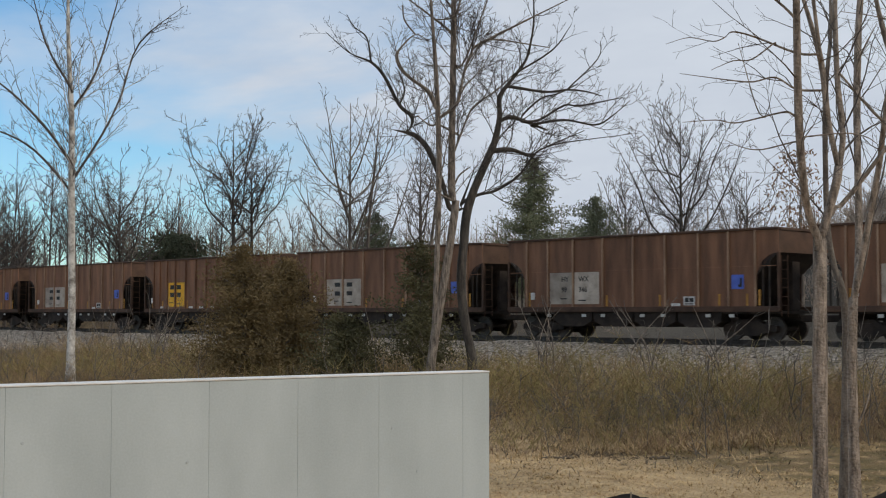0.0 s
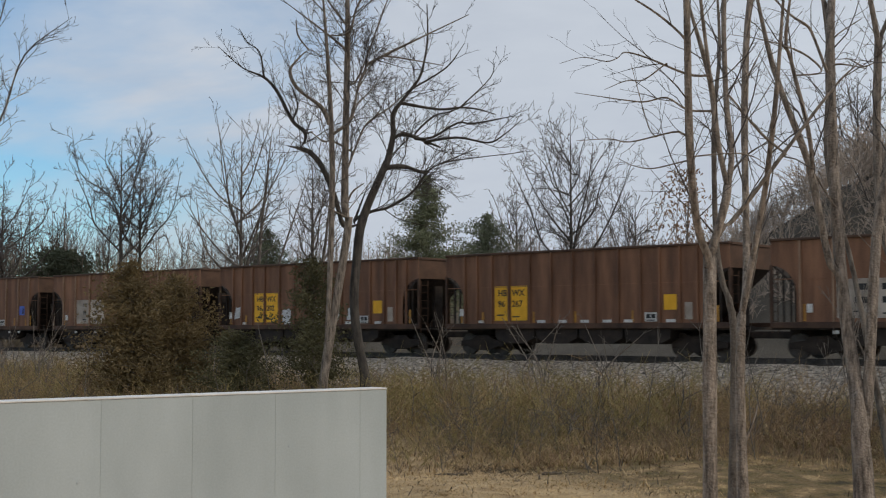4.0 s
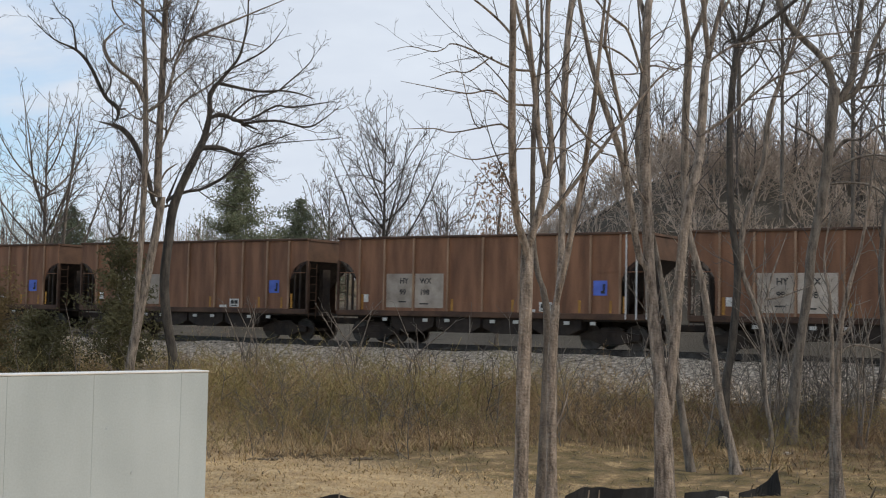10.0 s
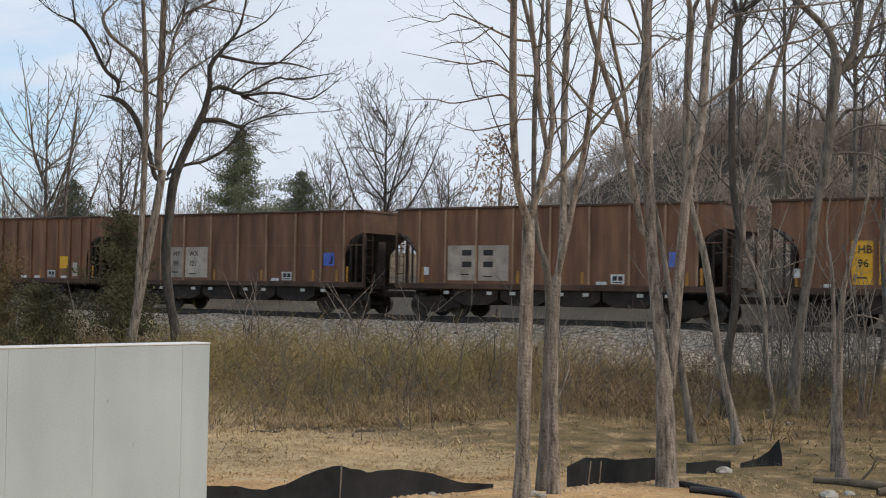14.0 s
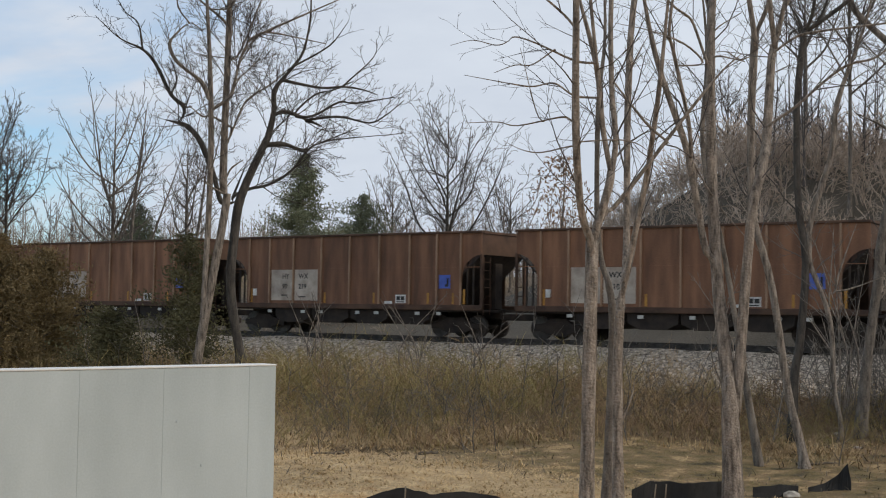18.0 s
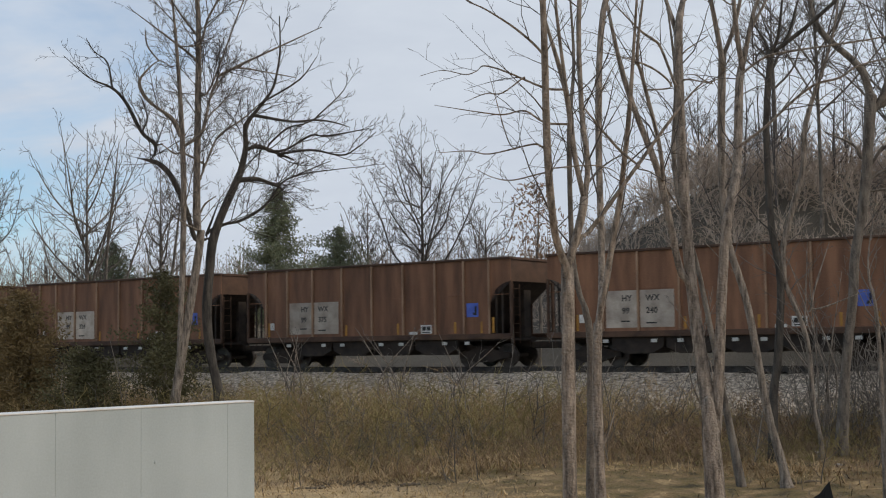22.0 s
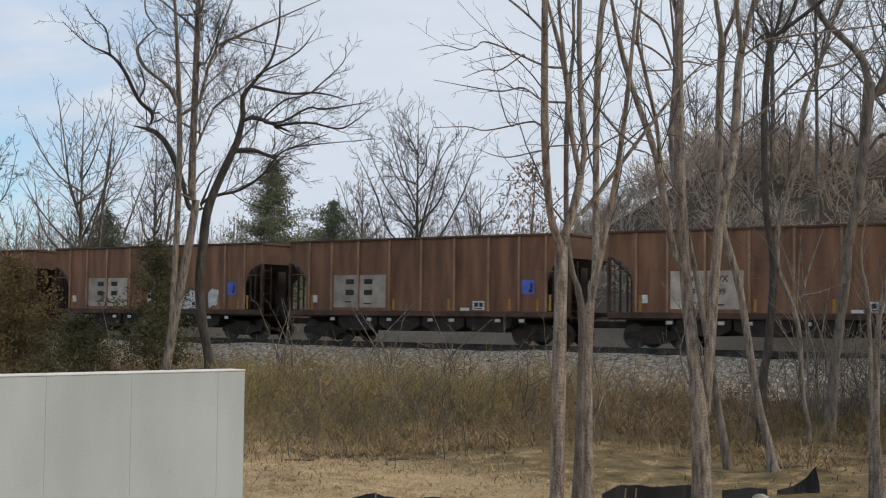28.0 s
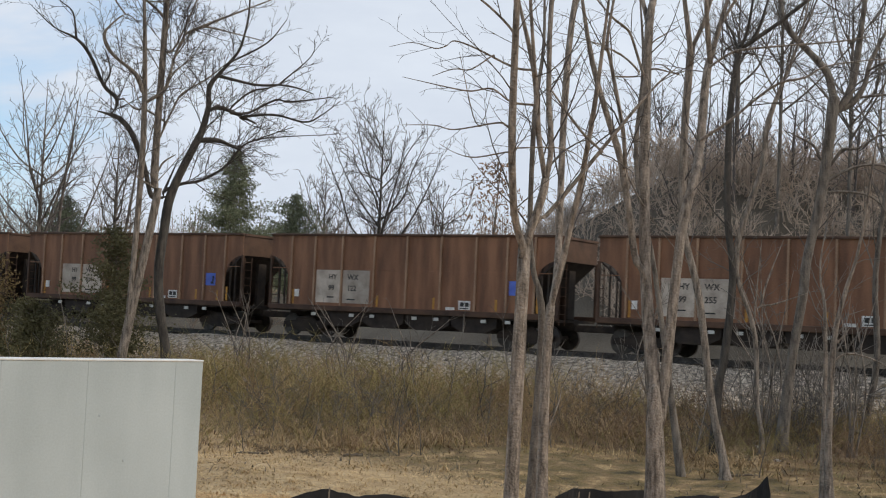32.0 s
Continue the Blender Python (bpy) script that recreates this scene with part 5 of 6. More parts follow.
evergreen("cedar_tree", -8.7, 52, 5.9, 3.4, "cedar", "bronze-brown red cedar on the railway bank", 61, 0.14, 230, 0.085, 0.5, 0.5, 66)
evergreen("cedar_tree", -6.9, 51, 5.3, 3.2, "cedar", "bronze-brown red cedar on the railway bank", 68, 0.14, 210, 0.085, 0.5, 0.55, 66)
evergreen("cedar_tree", -1.0, 48, 5.8, 2.8, "cedar_dark", "slim dark cedar before the train", 62, 0.18, 130, 0.085, 0.6, 0.55, 66)
evergreen("cedar_tree", -4.3, 49, 3.0, 2.8, "cedar_dark", "low dark cedar bush on the bank", 63, 0.1, 120, 0.085, 0.45, 0.55, 66)
evergreen("pine_tree", 4.0, 80, 10.2, 5.4, "pine", "open-crowned green pine beyond the train", 64, 0.16, 250, 0.10, 0.75, 0.5, 60)
evergreen("pine_tree", 6.75, 85, 7.6, 5.0, "pine_dark", "dark green young pine beyond the train", 65, 0.12, 190, 0.10, 0.7, 0.5, 60)
evergreen("pine_tree", -3.0, 92, 6.0, 4.6, "pine_dark", "dark pine among bare trees", 66, 0.15, 140, 0.11, 0.65, 0.5, 45)
evergreen("pine_tree", -11.6, 100, 3.8, 5.5, "pine_dark", "dark rounded evergreen beyond the line", 67, 0.1, 110, 0.2, 0.4, 0.4)

# a young oak that keeps its dry leaves
oak_leaf = bare_tree("leafy_oak", 15.3, 62, height(*spot(15.3, 62)), [[(0, 0, 0.1), (0.2, 3, 0.09), (0.1, 6, 0.06), (0.3, 9.6, 0.015)]], "young oak holding dry brown leaves", "bark_mid", "twig", 71, "trees beyond the line",
                     sides=2.0, low=4.0, longest=1.8)
rng = random.Random(72)
v, f = [], []
for k in range(620):
    a, z = rng.uniform(0, 2 * math.pi), rng.uniform(4.5, 9.6)
    r = rng.uniform(0.2, 1.9) * (1 - abs(z - 7) / 4.5)
    c = Vector((r * math.cos(a), r * math.sin(a), z))
    e = Vector((rng.gauss(0, 1), rng.gauss(0, 1), rng.gauss(-0.5, 1))).normalized() * 0.13
    g = e.orthogonal().normalized() * 0.05
    b = len(v)
    v += [tuple(c - e), tuple(c + g), tuple(c + e), tuple(c - g)]
    f.append((b, b + 1, b + 2, b + 3))
part_mesh("dry_leaves", mesh_of("dry_leaves", v, f, M["leaf_dry"]), oak_leaf, "curled dry brown leaves")


def tree_kit(seed, hgt, limbs=7, thick=0.13, wide=0.3, sides=1.6):
    """One bare tree for the woods: a trunk, rising limbs and their side branches."""
    rng = random.Random(seed)
    t = Tubes()
    lean = rng.uniform(-0.06, 0.06) * hgt
    trunk = smooth_line([(0, 0, 0), (lean * 0.3, 0, hgt * 0.3), (lean * 0.6, 0.2, hgt * 0.6), (lean, 0, hgt * 0.97)], 2)
    rad = [thick * (1 - 0.88 * i / (len(trunk) - 1)) for i in range(len(trunk))]
    t.add(trunk, rad, 4)
    ramify(t, t, trunk, rad, rng, 1, 0.017, sides, start=0.3, longest=1.6)
    for k in range(limbs):
        u = (k + rng.random()) / limbs
        a, z = 2.4 * k + rng.uniform(-0.5, 0.5), hgt * (0.2 + 0.42 * u)
        reach = wide * hgt * (1 - 0.5 * u) * rng.uniform(0.7, 1.1)
        top = min(hgt, z + reach * rng.uniform(1.0, 1.7))
        line = smooth_line([(lean * u * 0.6, 0.1, z), (math.cos(a) * reach * 0.45, math.sin(a) * reach * 0.45, z + (top - z) * 0.3), (math.cos(a) * reach, math.sin(a) * reach, top)], 3)
        r = [thick * 0.42 * (1 - 0.8 * i / (len(line) - 1)) for i in range(len(line))]
        t.add(line, r, 4)
        ramify(t, t, line, r, rng, 1, 0.017, sides, longest=1.9)
    return np.array(t.v), np.array(t.f)


def shrub_kit(seed, hgt, stems, depth, least):
    rng = random.Random(seed)
    t = Tubes()
    for _ in range(stems):
        d = Vector((rng.gauss(0, 0.45), rng.gauss(0, 0.45), 1)).normalized()
        fork(t, t, Vector((rng.gauss(0, 0.15), rng.gauss(0, 0.15), 0)), d, hgt * rng.uniform(0.7, 1.1), least * 2.2, depth, rng, dict(least=least, wander=0.16, up=0.03))
    return np.array(t.v), np.array(t.f)


def woods(name, places, kits, mat, label, seed, category="woods"):
    """Many bare trees as one mass."""
    rng = random.Random(seed)
    vs, fs, base = [], [], 0
    for x, y, s in places:
        v, f = kits[rng.randrange(len(kits))]
        a = rng.uniform(0, 2 * math.pi)
        c, q = math.cos(a) * s, math.sin(a) * s
        vs.append(np.column_stack((v[:, 0] * c - v[:, 1] * q + x, v[:, 0] * q + v[:, 1] * c + y, v[:, 2] * s * rng.uniform(0.85, 1.15) + height(x, y) - 0.1 * s)))
        fs.append(f + base)
        base += len(v)
    v, f = np.concatenate(vs), np.concatenate(fs)
    me = bpy.data.meshes.new(name)
    me.vertices.add(len(v))
    me.vertices.foreach_set("co", v.ravel())
    me.loops.add(f.size)
    me.loops.foreach_set("vertex_index", f.ravel().astype(np.int32))
    me.polygons.add(len(f))
    me.polygons.foreach_set("loop_start", np.arange(0, f.size, 4, dtype=np.int32))
    me.update(calc_edges=True)
    me.materials.append(M[mat])
    return tagged(new(name, me), label, category, kind="stuff")


kits = [tree_kit(200 + k, 10.0) for k in range(5)]
rng = random.Random(77)
places = []
for k in range(200):
    az, d = rng.uniform(-34, 21), rng.uniform(118, 230)
    places.append((*spot(az, d), rng.uniform(0.35, 0.8)))
woods("distant_woods", places, kits, "twig", "grey-brown leafless woods on the skyline", 5)
places = []
for k in range(130):
    az, d = rng.uniform(21.5, 44), rng.uniform(88, 130)
    places.append((*spot(az, d), rng.uniform(0.6, 1.35)))
for k in range(34):
    az, d = rng.uniform(23.5, 38), rng.uniform(74, 86)
    places.append((*spot(az, d), rng.uniform(0.3, 0.75)))
woods("side_woods", places, kits, "twig", "grey leafless woods behind the brushy mound", 6)
places = []
for k in range(110):
    az, d = rng.uniform(-33, -9.5), rng.uniform(100, 150)
    places.append((*spot(az, d), rng.uniform(0.6, 1.15)))
for k in range(30):
    az, d = rng.uniform(-34, -15.5), rng.uniform(104, 125)
    places.append((*spot(az, d), rng.uniform(1.1, 1.4)))
dense_kits = [tree_kit(230 + k, 10.0, 9, 0.11, 0.34, 1.7) for k in range(4)]
woods("line_woods", places, dense_kits, "twig", "dense grey leafless woods along the line", 17)
places = []
for k in range(230):
    az, d = rng.uniform(-15, 21), rng.uniform(97, 128)
    places.append((*spot(az, d), rng.uniform(0.38, 0.66) + 0.008 * max(0.0, az)))
woods("skyline_thicket", places, kits, "hill_twig", "low brown leafless thicket along the skyline", 28)
kits2 = [shrub_kit(300 + k, 2.6, 4, 3, 0.013) for k in range(5)]
places = []
for k in range(520):
    az, d = rng.uniform(-34, 46), rng.uniform(94, 160)
    places.append((*spot(az, d), rng.uniform(0.6, 1.7)))
for k in range(420):
    az, d = rng.uniform(-30, 44), rng.uniform(74, 97)
    places.append((*spot(az, d), rng.uniform(0.35, 0.8)))
woods("far_undergrowth", places, kits2, "hill_twig", "brown leafless undergrowth beyond the railway", 7, "undergrowth")
places = []
while len(places) < 1600:
    x, y = MOUND[0] + rng.uniform(-24, 24), MOUND[1] + rng.uniform(-20, 20)
    r = math.sqrt(mound_reach(x, y))
    if r < 15 and y > TRACK + 10:
        places.append((x, y, rng.uniform(0.4, 1.3) * (1.3 - 0.035 * r) * (1 + 0.5 * noise.noise(Vector((x * 0.3, y * 0.3, 2))))))
woods("mound_brush", places, kits2, "mound_twig", "dense brown leafless brush covering a mound", 27, "undergrowth")

# ---------------------------------------------------------------- weeds and grass on the bank
def plant_kit(seed, hgt, stems, twigs, arch, spread, thick):
    """A clump of thin stems with side twigs."""
    rng = random.Random(seed)
    t = Tubes()
    for _ in range(stems):
        a = rng.uniform(0, 2 * math.pi)
        q = Vector((rng.gauss(0, spread), rng.gauss(0, spread), 0))
        d = Vector((math.cos(a) * 0.25, math.sin(a) * 0.25, 1)).normalized()
        L = hgt * rng.uniform(0.55, 1.1)
        line = [q.copy()]
        for k in range(3):
            d = (d + Vector((math.cos(a), math.sin(a), -0.4)) * arch + Vector((rng.gauss(0, 0.12), rng.gauss(0, 0.12), 0))).normalized()
            q = q + d * (L / 3)
            line.append(q.copy())
        r = thick * rng.uniform(0.7, 1.3)
        t.add(line, [r, r * 0.8, r * 0.55, r * 0.25], 3)
        for _ in range(twigs):
            i = rng.randrange(0, 3)
            p = line[i].lerp(line[i + 1], rng.random())
            e = swerve((line[i + 1] - line[i]).normalized(), rng.uniform(25, 60), rng) * L * rng.uniform(0.12, 0.32)
            t.add([p, p + e], [r * 0.55, r * 0.25], 3)
    return np.array(t.v), np.array(t.f)


def brush_foot(x):
    """How much further from the line the brush reaches than at the clump of trees."""
    return lerp_rows(x, ((-40, 1.8), (-24, 1.68), (-16, 1.06), (20, 0.97)))


def on_bank(n, seed, x0, x1, q0, q1, s0, s1, clump=0.0):
    rng = random.Random(seed)
    out = []
    while len(out) < n:
        x = rng.uniform(x0, x1)
        y = TRACK - q0 - (q1 * brush_foot(x) - q0) * rng.random()
        if clump and noise.noise(Vector((x * 0.16, y * 0.2, seed))) < clump - 0.45 * rng.random():
            continue
        out.append((x, y, rng.uniform(s0, s1)))
    return out


stem_kits = [plant_kit(400 + k, 1.0, 4, 4, 0.05, 0.12, 0.0065) for k in range(5)]
tangle_kits = [plant_kit(420 + k, 1.0, 7, 6, 0.26, 0.22, 0.0055) for k in range(5)]
sapling_kits = [plant_kit(440 + k, 1.0, 1, 9, 0.02, 0.02, 0.008) for k in range(5)]
woods("dry_weeds", on_bank(1400, 81, -76, 6, 5.2, 13.6, 0.4, 1.2, 0.16), stem_kits, "brush", "dry brown weeds standing on the bank", 8, "weeds")
woods("bramble_thicket", on_bank(1350, 82, -76, 6, 5.0, 11.5, 0.6, 1.4, 0.2), tangle_kits, "brush_green", "olive-green bramble tangle below the ballast", 9, "brambles")
woods("brown_brush", on_bank(1300, 83, -76, 6, 5.2, 12.6, 0.5, 1.35, 0.22), tangle_kits, "twig_red", "reddish brown brush on the bank", 10, "brush")
woods("dark_brush", on_bank(480, 89, -76, 6, 5.6, 11.0, 0.5, 1.2, 0.2), tangle_kits, "twig", "dark grey-brown tangle of dead brush", 25, "brush")
woods("tall_brambles", on_bank(520, 85, -62, -20, 4.6, 8.5, 1.5, 2.5), tangle_kits, "brush_green", "tall olive bramble thicket beside the ballast", 15, "brambles")
woods("tall_brown_brush", on_bank(420, 86, -70, -17, 4.8, 9.5, 1.3, 2.3), tangle_kits, "brush", "tall tan brush beside the ballast", 16, "brush")
shrub_kits = [shrub_kit(470 + k, 1.7, 4, 4, 0.0055) for k in range(5)]
woods("bank_shrubs", on_bank(280, 98, -75, 0, 4.6, 9.5, 0.4, 1.15, 0.1), shrub_kits, "twig_pale", "pale twiggy shrubs beside the ballast", 23, "shrubs")
woods("brown_shrubs", on_bank(240, 99, -75, 0, 5.2, 11.0, 0.4, 1.0, 0.1), shrub_kits, "twig_red", "brown twiggy shrubs on the bank", 24, "shrubs")
rng = random.Random(29)
places = [(*spot(rng.uniform(25.5, 33.5), rng.uniform(35.5, 39.0)), rng.uniform(0.9, 2.3)) for k in range(16)]
woods("right_thicket", places, shrub_kits, "twig_pale", "tall fine-twigged leafless shrubs before the train", 30, "shrubs")
woods("saplings", on_bank(340, 84, -95, 6, 5.5, 14.0, 1.6, 3.4), sapling_kits, "twig_pale", "pale thin leafless saplings in the brush", 11, "saplings")


def grass(name, places, mat, label, seed, blades, hgt, lean):
    rng = random.Random(seed)
    v, f = [], []
    for x, y, s in places:
        z = height(x, y) - 0.02
        for _ in range(blades):
            a = rng.uniform(0, 2 * math.pi)
            ox, oy = x + rng.gauss(0, 0.12) * s, y + rng.gauss(0, 0.12) * s
            L = hgt * s * rng.uniform(0.5, 1.2)
            k = rng.uniform(0.2, 1.0) * lean
            dx, dy = math.cos(a) * k * L, math.sin(a) * k * L
            w = 0.006 * s + 0.004
            px, py = -math.sin(a) * w, math.cos(a) * w
            b = len(v)
            up = L * max(0.12, 1 - 0.42 * k)
            v += [(ox - px, oy - py, z), (ox + px, oy + py, z), (ox + dx * 0.45 + px * 0.7, oy + dy * 0.45 + py * 0.7, z + up * 0.65), (ox + dx * 0.45 - px * 0.7, oy + dy * 0.45 - py * 0.7, z + up * 0.65),
                  (ox + dx, oy + dy, z + up * 0.85)]
            f += [(b, b + 1, b + 2, b + 3), (b + 3, b + 2, b + 4)]
    ob = new(name, mesh_of(name, v, f, M[mat]))
    return tagged(ob, label, "grass", kind="stuff")


def in_field(n, seed, az0, az1, d0, d1, s0, s1, gap=None, y1=99.0, slope=0.0):
    rng = random.Random(seed)
    out = []
    while len(out) < n:
        az, d = rng.uniform(az0, az1), math.sqrt(rng.uniform(d0 * d0, d1 * d1))
        x, y = spot(az, d)
        if y > TRACK - 5.5 or y + slope * (x + 16) > y1 + rng.gauss(0, 2.0) or (gap is not None and noise.noise(Vector((x * 0.35, y * 0.35, 7))) < gap):
            continue
        out.append((x, y, rng.uniform(s0, s1)))
    return out


grass("dry_grass", in_field(11000, 91, -2, 36, 23.8, 38, 0.5, 1.25, None, 23.7, 0.42), "straw", "matted straw-coloured dry grass", 12, 7, 0.11, 3.2)
grass("tall_dry_grass", in_field(600, 92, -24, 22, 29, 60, 0.7, 1.5, 0.05, 29), "straw", "taller tan grass along the foot of the bank", 13, 8, 0.24, 2.0)
grass("straw_tufts", in_field(2600, 103, 4, 36, 22.5, 38, 0.4, 1.2, 0.12), "straw", "scattered straw tufts in the mossy ground", 34, 7, 0.1, 2.8)
grass("leaf_litter", in_field(11000, 94, -2, 36, 22.5, 44, 0.4, 1.2, -0.2), "leaf_dry", "brown fallen leaves under the trees", 18, 5, 0.075, 3.0)
grass("fallen_twigs", in_field(2600, 101, -2, 36, 26, 42, 0.5, 1.6, -0.15, 36.0), "log", "dark fallen twigs and bark strewn under the trees", 26, 2, 0.22, 3.2)
grass("short_green_grass", in_field(8500, 93, 4, 36, 23.5, 42, 0.4, 1.1, -0.1, 34.0), "brush_green", "thin green grass under the trees", 14, 7, 0.07, 2.6)


def bank_tufts(n, seed, q0, q1, s0, s1, gap):
    rng = random.Random(seed)
    out = []
    while len(out) < n:
        x = rng.uniform(-80, 2)
        y = TRACK - rng.uniform(q0, 0.82 * q1 * brush_foot(x) + 2.5 * noise.noise(Vector((x * 0.3, 3, seed))) + abs(rng.gauss(0, 1.3)))
        if noise.noise(Vector((x * 0.22, y * 0.3, seed))) > gap + 0.3 * rng.random():
            out.append((x, y, rng.uniform(s0, s1)))
    return out


grass("olive_bank_grass", bank_tufts(3400, 95, 5.0, 13.6, 0.5, 1.8, 0.0), "brush_green", "dense olive grass matted on the bank", 20, 7, 0.24, 2.2)
grass("tan_bank_grass", bank_tufts(3900, 96, 5.4, 14.6, 0.5, 1.8, 0.04), "brush", "dense tan grass matted on the bank", 21, 7, 0.38, 1.7)
grass("brown_bank_litter", bank_tufts(5200, 97, 5.2, 15.0, 0.6, 1.5, -0.3), "twig_red", "brown dead stalks lying on the bank", 22, 7, 0.26, 2.4)

# ---------------------------------------------------------------- silt fence, pipe, planks, logs, stones


def silt_fence(runs, stakes):
    """Sagging black cloth between stakes. runs: lists of (az, d, cloth height)."""
    for run in runs:
        x0, y0 = spot(run[0][0], run[0][1])
        fence = thing("silt_fence", x0, y0, 0, "sagging black cloth silt fence along the clay", "fence", "silt fence lengths")
        line = []
        for p, q in zip(run, run[1:]):
            for k in range(6):
                a, d, h = (u + (w - u) * k / 6 for u, w in zip(p, q))
                line.append(Vector((*spot(a, d), h * (1 + 0.05 * noise.noise(Vector((a * 2.3, 1, 2)))))))
        line.append(Vector((*spot(run[-1][0], run[-1][1]), run[-1][2])))
        bm = bmesh.new()
        rows = []
        for k, p in enumerate(line):
            z = height(p.x, p.y) - 0.04
            wav = 0.04 * noise.noise(Vector((k * 0.7, 0, 5)))
            away = Vector((p.x, p.y, 0)).normalized()
            ring = []
            for s, off in ((0.0, 0.0), (0.5, 0.02 + wav * 0.6), (1.0, 0.02 - wav * 0.6)):
                q = Vector((p.x - x0, p.y - y0, z + (p.z + 0.04) * s)) + away * off
                ring.append((q, q + away * 0.012))
            rows.append([bm.verts.new(a) for a, _ in ring] + [bm.verts.new(b) for _, b in reversed(ring)])
        for a, b in zip(rows, rows[1:]):
            for i in range(6):
                bm.faces.new((a[i], b[i], b[(i + 1) % 6], a[(i + 1) % 6]))
        bm.faces.new(rows[0]), bm.faces.new(rows[-1][::-1])
        bmesh.ops.recalc_face_normals(bm, faces=bm.faces)
        part("cloth", bm, M["silt"], fence)
        for az, d, h, lean in stakes:
            if run[0][0] - 0.2 <= az <= run[-1][0] + 0.2:
                x, y = spot(az, d - 0.05)
                z = height(x, y) - 0.1
                b = boxed(-0.012, 0.012, -0.012, 0.012, 0, h + 0.1, bevel=0.003)
                st = part("stake", b, M["stake"], fence)
                st.matrix_basis = pose(x - x0, y - y0, z, 0, lean, TURN - az)


silt_fence([[(1.5, 20.6, 0.36), (3.5, 20.7, 0.3), (4.9, 20.8, 0.24), (6.2, 20.9, 0.42), (8.1, 21.0, 0.64), (9.5, 21.3, 0.5), (11.0, 21.7, 0.44), (12.2, 22.1, 0.36), (13.4, 22.5, 0.18), (14.9, 22.9, 0.06)],
            [(18.1, 22.8, 0.36), (18.7, 22.9, 0.46), (19.4, 23.1, 0.47), (20.5, 23.4, 0.43), (21.6, 23.7, 0.43), (22.3, 24.0, 0.38)],
            [(23.3, 25.6, 0.20), (24.4, 26.0, 0.26), (25.2, 26.3, 0.18)],
            [(25.6, 26.6, 0.10), (26.3, 26.9, 0.16), (26.8, 27.0, 0.30), (27.2, 27.0, 0.52), (27.35, 27.0, 0.16)]],
           [(8.1, 21.0, 0.66, 2), (19.0, 22.9, 0.44, 6), (19.5, 23.05, 0.42, 4), (22.1, 23.85, 0.42, -3)])


def drain_pipe():
    x0, y0 = spot(24.6, 22.5)
    pipe = thing("drain_pipe", x0, y0, 0, "black corrugated plastic drain pipe lying on clay", "pipe")
    for run in ([(23.0, 23.2), (24.0, 22.9), (24.9, 22.4), (25.6, 21.6), (26.1, 20.6), (26.3, 19.6)], [(23.4, 22.4), (24.4, 22.3), (25.2, 22.1)]):
        line = smooth_line([(*spot(a, d), 0) for a, d in run], 26)
        pts = [Vector((p.x - x0, p.y - y0, height(p.x, p.y) + 0.05)) for p in line]
        t = Tubes()
        t.add(pts, [0.062 if k % 2 else 0.050 for k in range(len(pts))], 12)
        part_mesh("hose", t.mesh("hose", M["pipe"]), pipe)


drain_pipe()
rng = random.Random(55)
for az, d, L, turn in ((18.2, 18.3, 2.6, 6), (19.8, 18.6, 2.8, -6), (22.4, 18.9, 2.6, 12), (29.5, 21.6, 2.0, 5), (31.0, 21.8, 1.6, -8)):
    x, y = spot(az, d)
    b = thing("weathered_board", x, y, height(x, y), "weathered tan board lying on clay", "board", "boards on the clay", turn=TURN - az + turn)
    bm = boxed(-L / 2, L / 2, -0.13, 0.13, 0.0, 0.05, bevel=0.008)
    for vtx in bm.verts:
        vtx.co.z += 0.03 * math.sin(vtx.co.x * 2 + az)
    part("plank", bm, M["plank"], b)


def lying_log(az, d, L, r, turn, rise=0.0):
    x, y = spot(az, d)
    rr = random.Random(int(az * 10))
    log = thing("fallen_log", x, y, height(x, y) + r * 0.6, "dark fallen log in dry grass", "log", "fallen logs", turn=TURN - az + turn)
    t = Tubes()
    pts = [Vector((-L / 2 + L * k / 6, rr.uniform(-0.05, 0.05) * L * 0.3, rise * k / 6 + rr.uniform(-0.02, 0.02))) for k in range(7)]
    t.add(pts, [r * rr.uniform(0.75, 1.1) for _ in range(7)], 8)
    part_mesh("log_wood", t.mesh("log_wood", M["log"]), log)
    if L > 1.2:
        t = Tubes()
        t.add([pts[3], pts[3] + Vector((0.2, 0.1, 0.25)), pts[3] + Vector((0.3, 0.15, 0.5))], [r * 0.4, r * 0.3, r * 0.15], 5)
        part_mesh("branch_stub", t.mesh("branch_stub", M["log"]), log)


for a in ((5.0, 31.5, 0.8, 0.04, 12), (9.4, 31.8, 0.5, 0.05, 20), (19.4, 38.5, 4.0, 0.07, 2), (21.2, 36.5, 2.2, 0.07, -2), (26.2, 30.5, 1.2, 0.03, 25),
          (30.4, 24.6, 1.6, 0.08, -15), (32.5, 24.0, 1.2, 0.10, 20), (10.4, 36.5, 1.2, 0.06, 20), (17.6, 40.5, 2.6, 0.05, 6)):
    lying_log(*a)


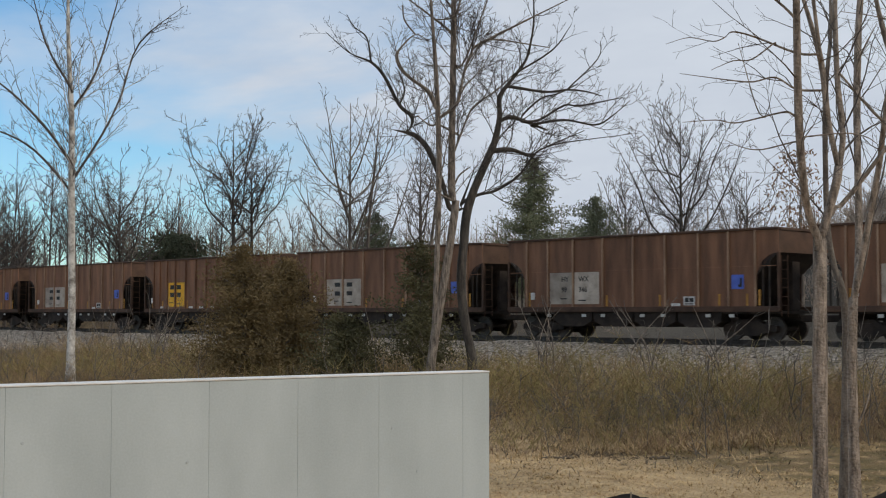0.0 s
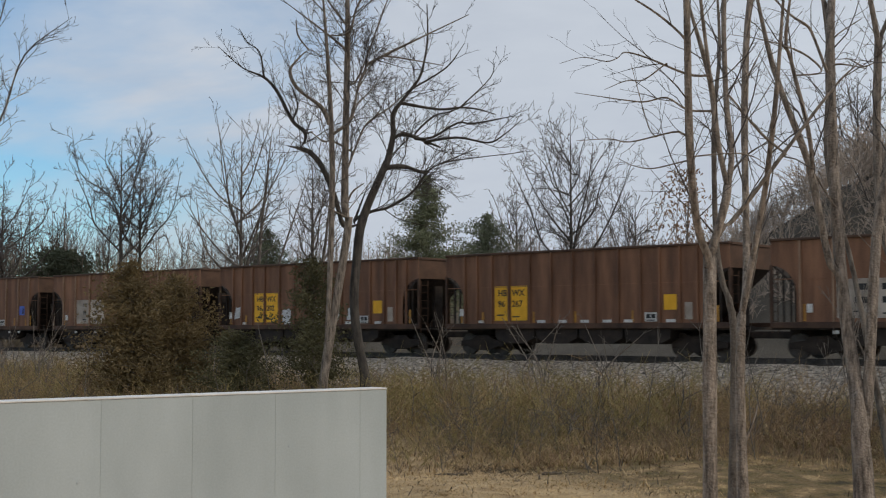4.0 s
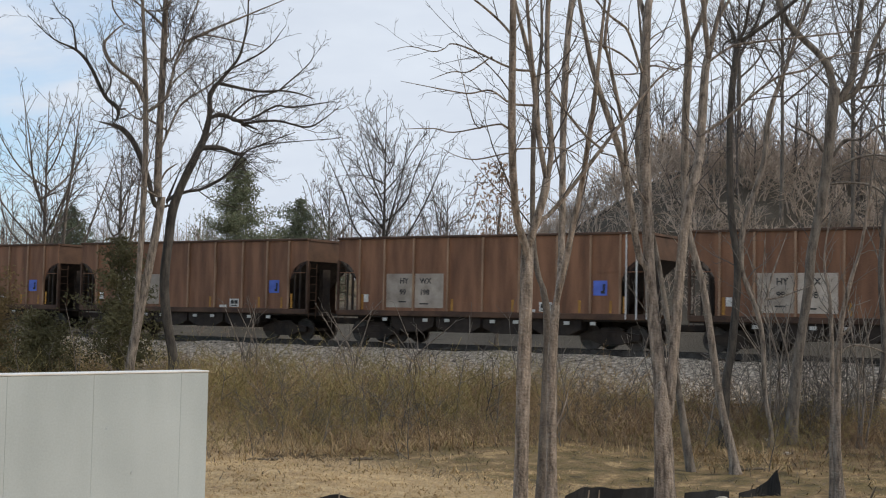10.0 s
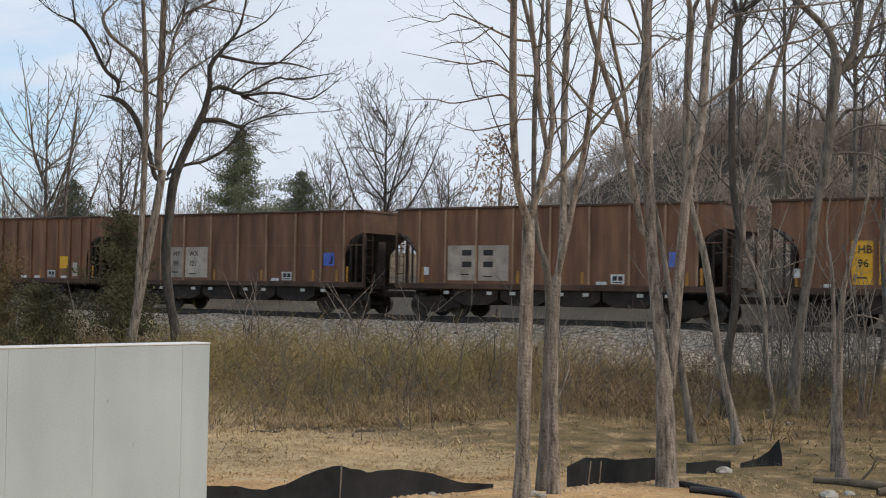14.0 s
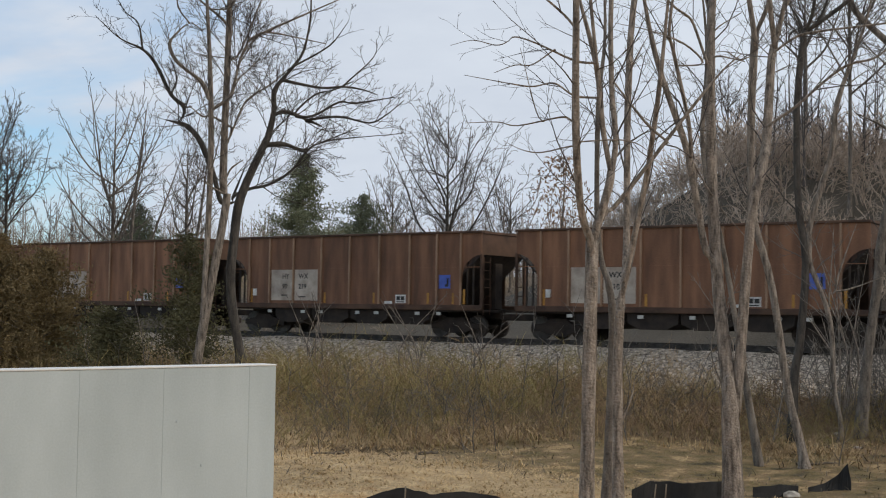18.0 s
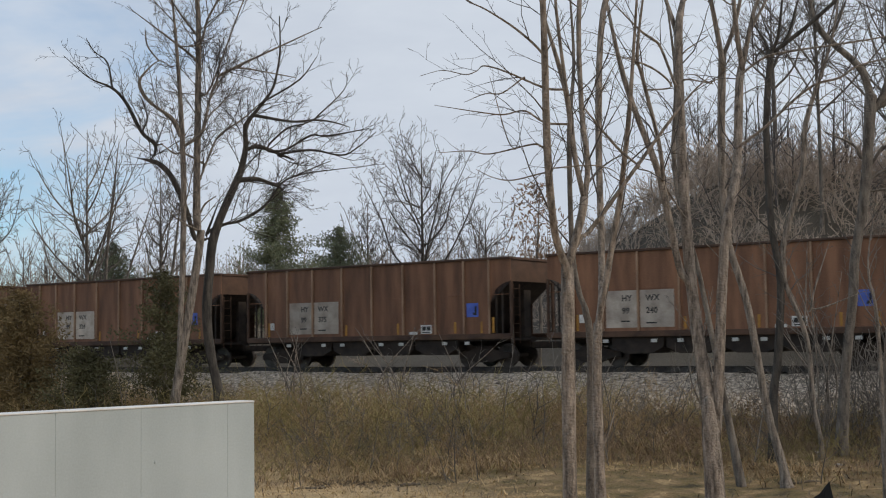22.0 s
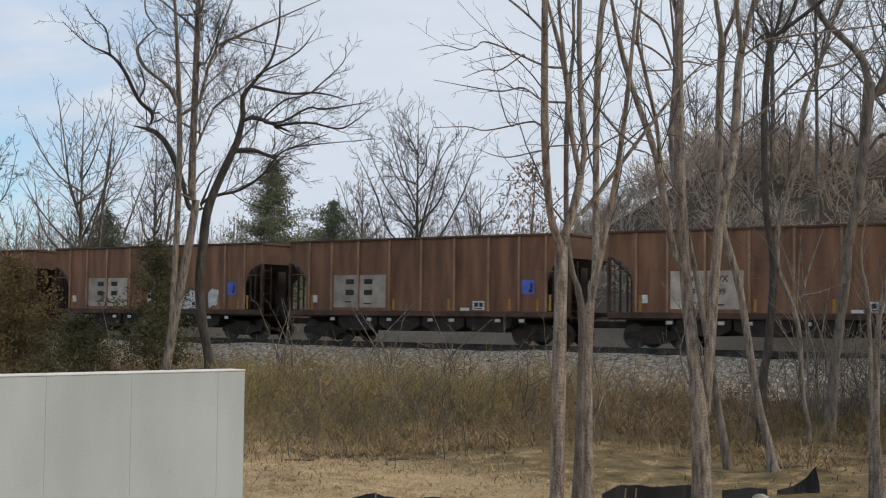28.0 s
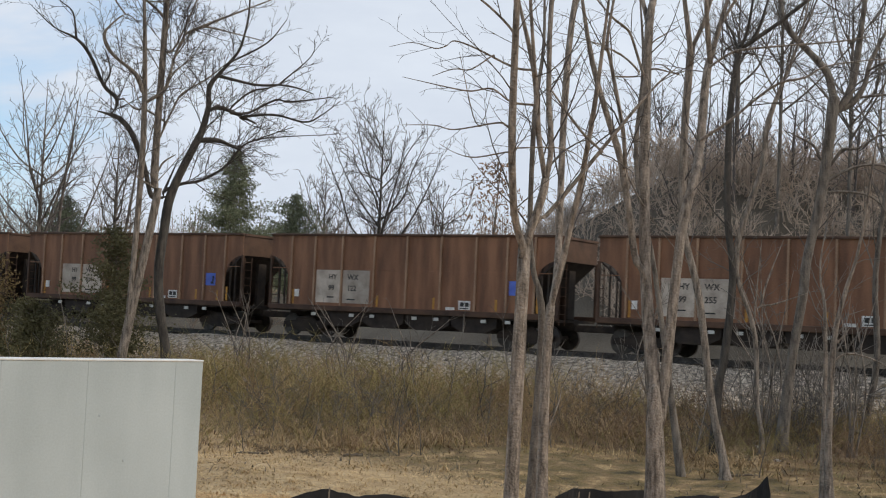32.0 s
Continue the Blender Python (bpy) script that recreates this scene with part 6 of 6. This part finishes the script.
def stone(az, d, size, label="pale field stone half sunk in the ground", flat=0.6):
    x, y = spot(az, d)
    bm = bmesh.new()
    bmesh.ops.create_icosphere(bm, subdivisions=2, radius=size)
    for v in bm.verts:
        v.co *= 1 + 0.35 * noise.noise(v.co * (1.6 / size) + Vector((az, d, 0)))
        v.co.z *= flat
    me = bpy.data.meshes.new("stone")
    bm.to_mesh(me)
    bm.free()
    me.materials.append(M["stone"])
    s = new("stone", me)
    s.location = (x, y, height(x, y) + size * 0.15)
    tagged(s, label, "stone", "stones")


for a in ((20.75, 38.5, 0.16), (24.9, 26.1, 0.17), (21.9, 36.8, 0.09), (29.2, 23.2, 0.16), (28.0, 36.2, 0.10), (22.6, 35.4, 0.07), (30.0, 23.6, 0.10), (16.6, 21.0, 0.10), (17.0, 20.9, 0.08), (12.2, 22.0, 0.08), (27.7, 33, 0.09), (26.9, 35.0, 0.08)):
    stone(*a)

# clods and chips strewn over the clay
rng = random.Random(66)
v, f = [], []
for k in range(2100):
    az, d = rng.uniform(1, 34), rng.uniform(17, 24)
    big = k > 900
    if big:
        az = rng.uniform(1.5, 14) if k % 3 else rng.uniform(18, 23)
        d = lerp_rows(az, ((1.5, 20.5), (8, 20.9), (14, 22.7), (18.4, 22.75), (23, 24.2))) - abs(rng.gauss(0, 0.28)) - 0.05
    x, y = spot(az, d)
    z, s = height(x, y), rng.uniform(0.03, 0.11) if big else rng.uniform(0.015, 0.06)
    b = len(v)
    for dx, dy, dz in ((1, 0, 0), (0.1, 1, 0), (-1, 0.2, 0), (0, -1, 0), (rng.uniform(-0.5, 0.5), rng.uniform(-0.5, 0.5), 1)):
        v.append((x + dx * s * rng.uniform(0.6, 1.3), y + dy * s * rng.uniform(0.6, 1.3), z - 0.01 + dz * s * rng.uniform(0.25, 0.6)))
    f += [(b, b + 1, b + 4), (b + 1, b + 2, b + 4), (b + 2, b + 3, b + 4), (b + 3, b, b + 4)]
tagged(new("clay_clods", mesh_of("clay_clods", v, f, M["clod"])), "clods and chips on the orange clay", "clods", kind="stuff")


# heap of brown sticks and leaves at the foot of the bank
pile_kits = [plant_kit(460 + k, 0.55, 8, 6, 0.5, 0.22, 0.008) for k in range(3)]
rng = random.Random(88)
woods("brush_heap", [(*spot(rng.gauss(7.2, 1.1), rng.gauss(32.6, 0.6)), rng.uniform(0.4, 1.1)) for k in range(30)], pile_kits, "log", "dark heap of fallen sticks and leaves", 19, "brush heap")


motions()
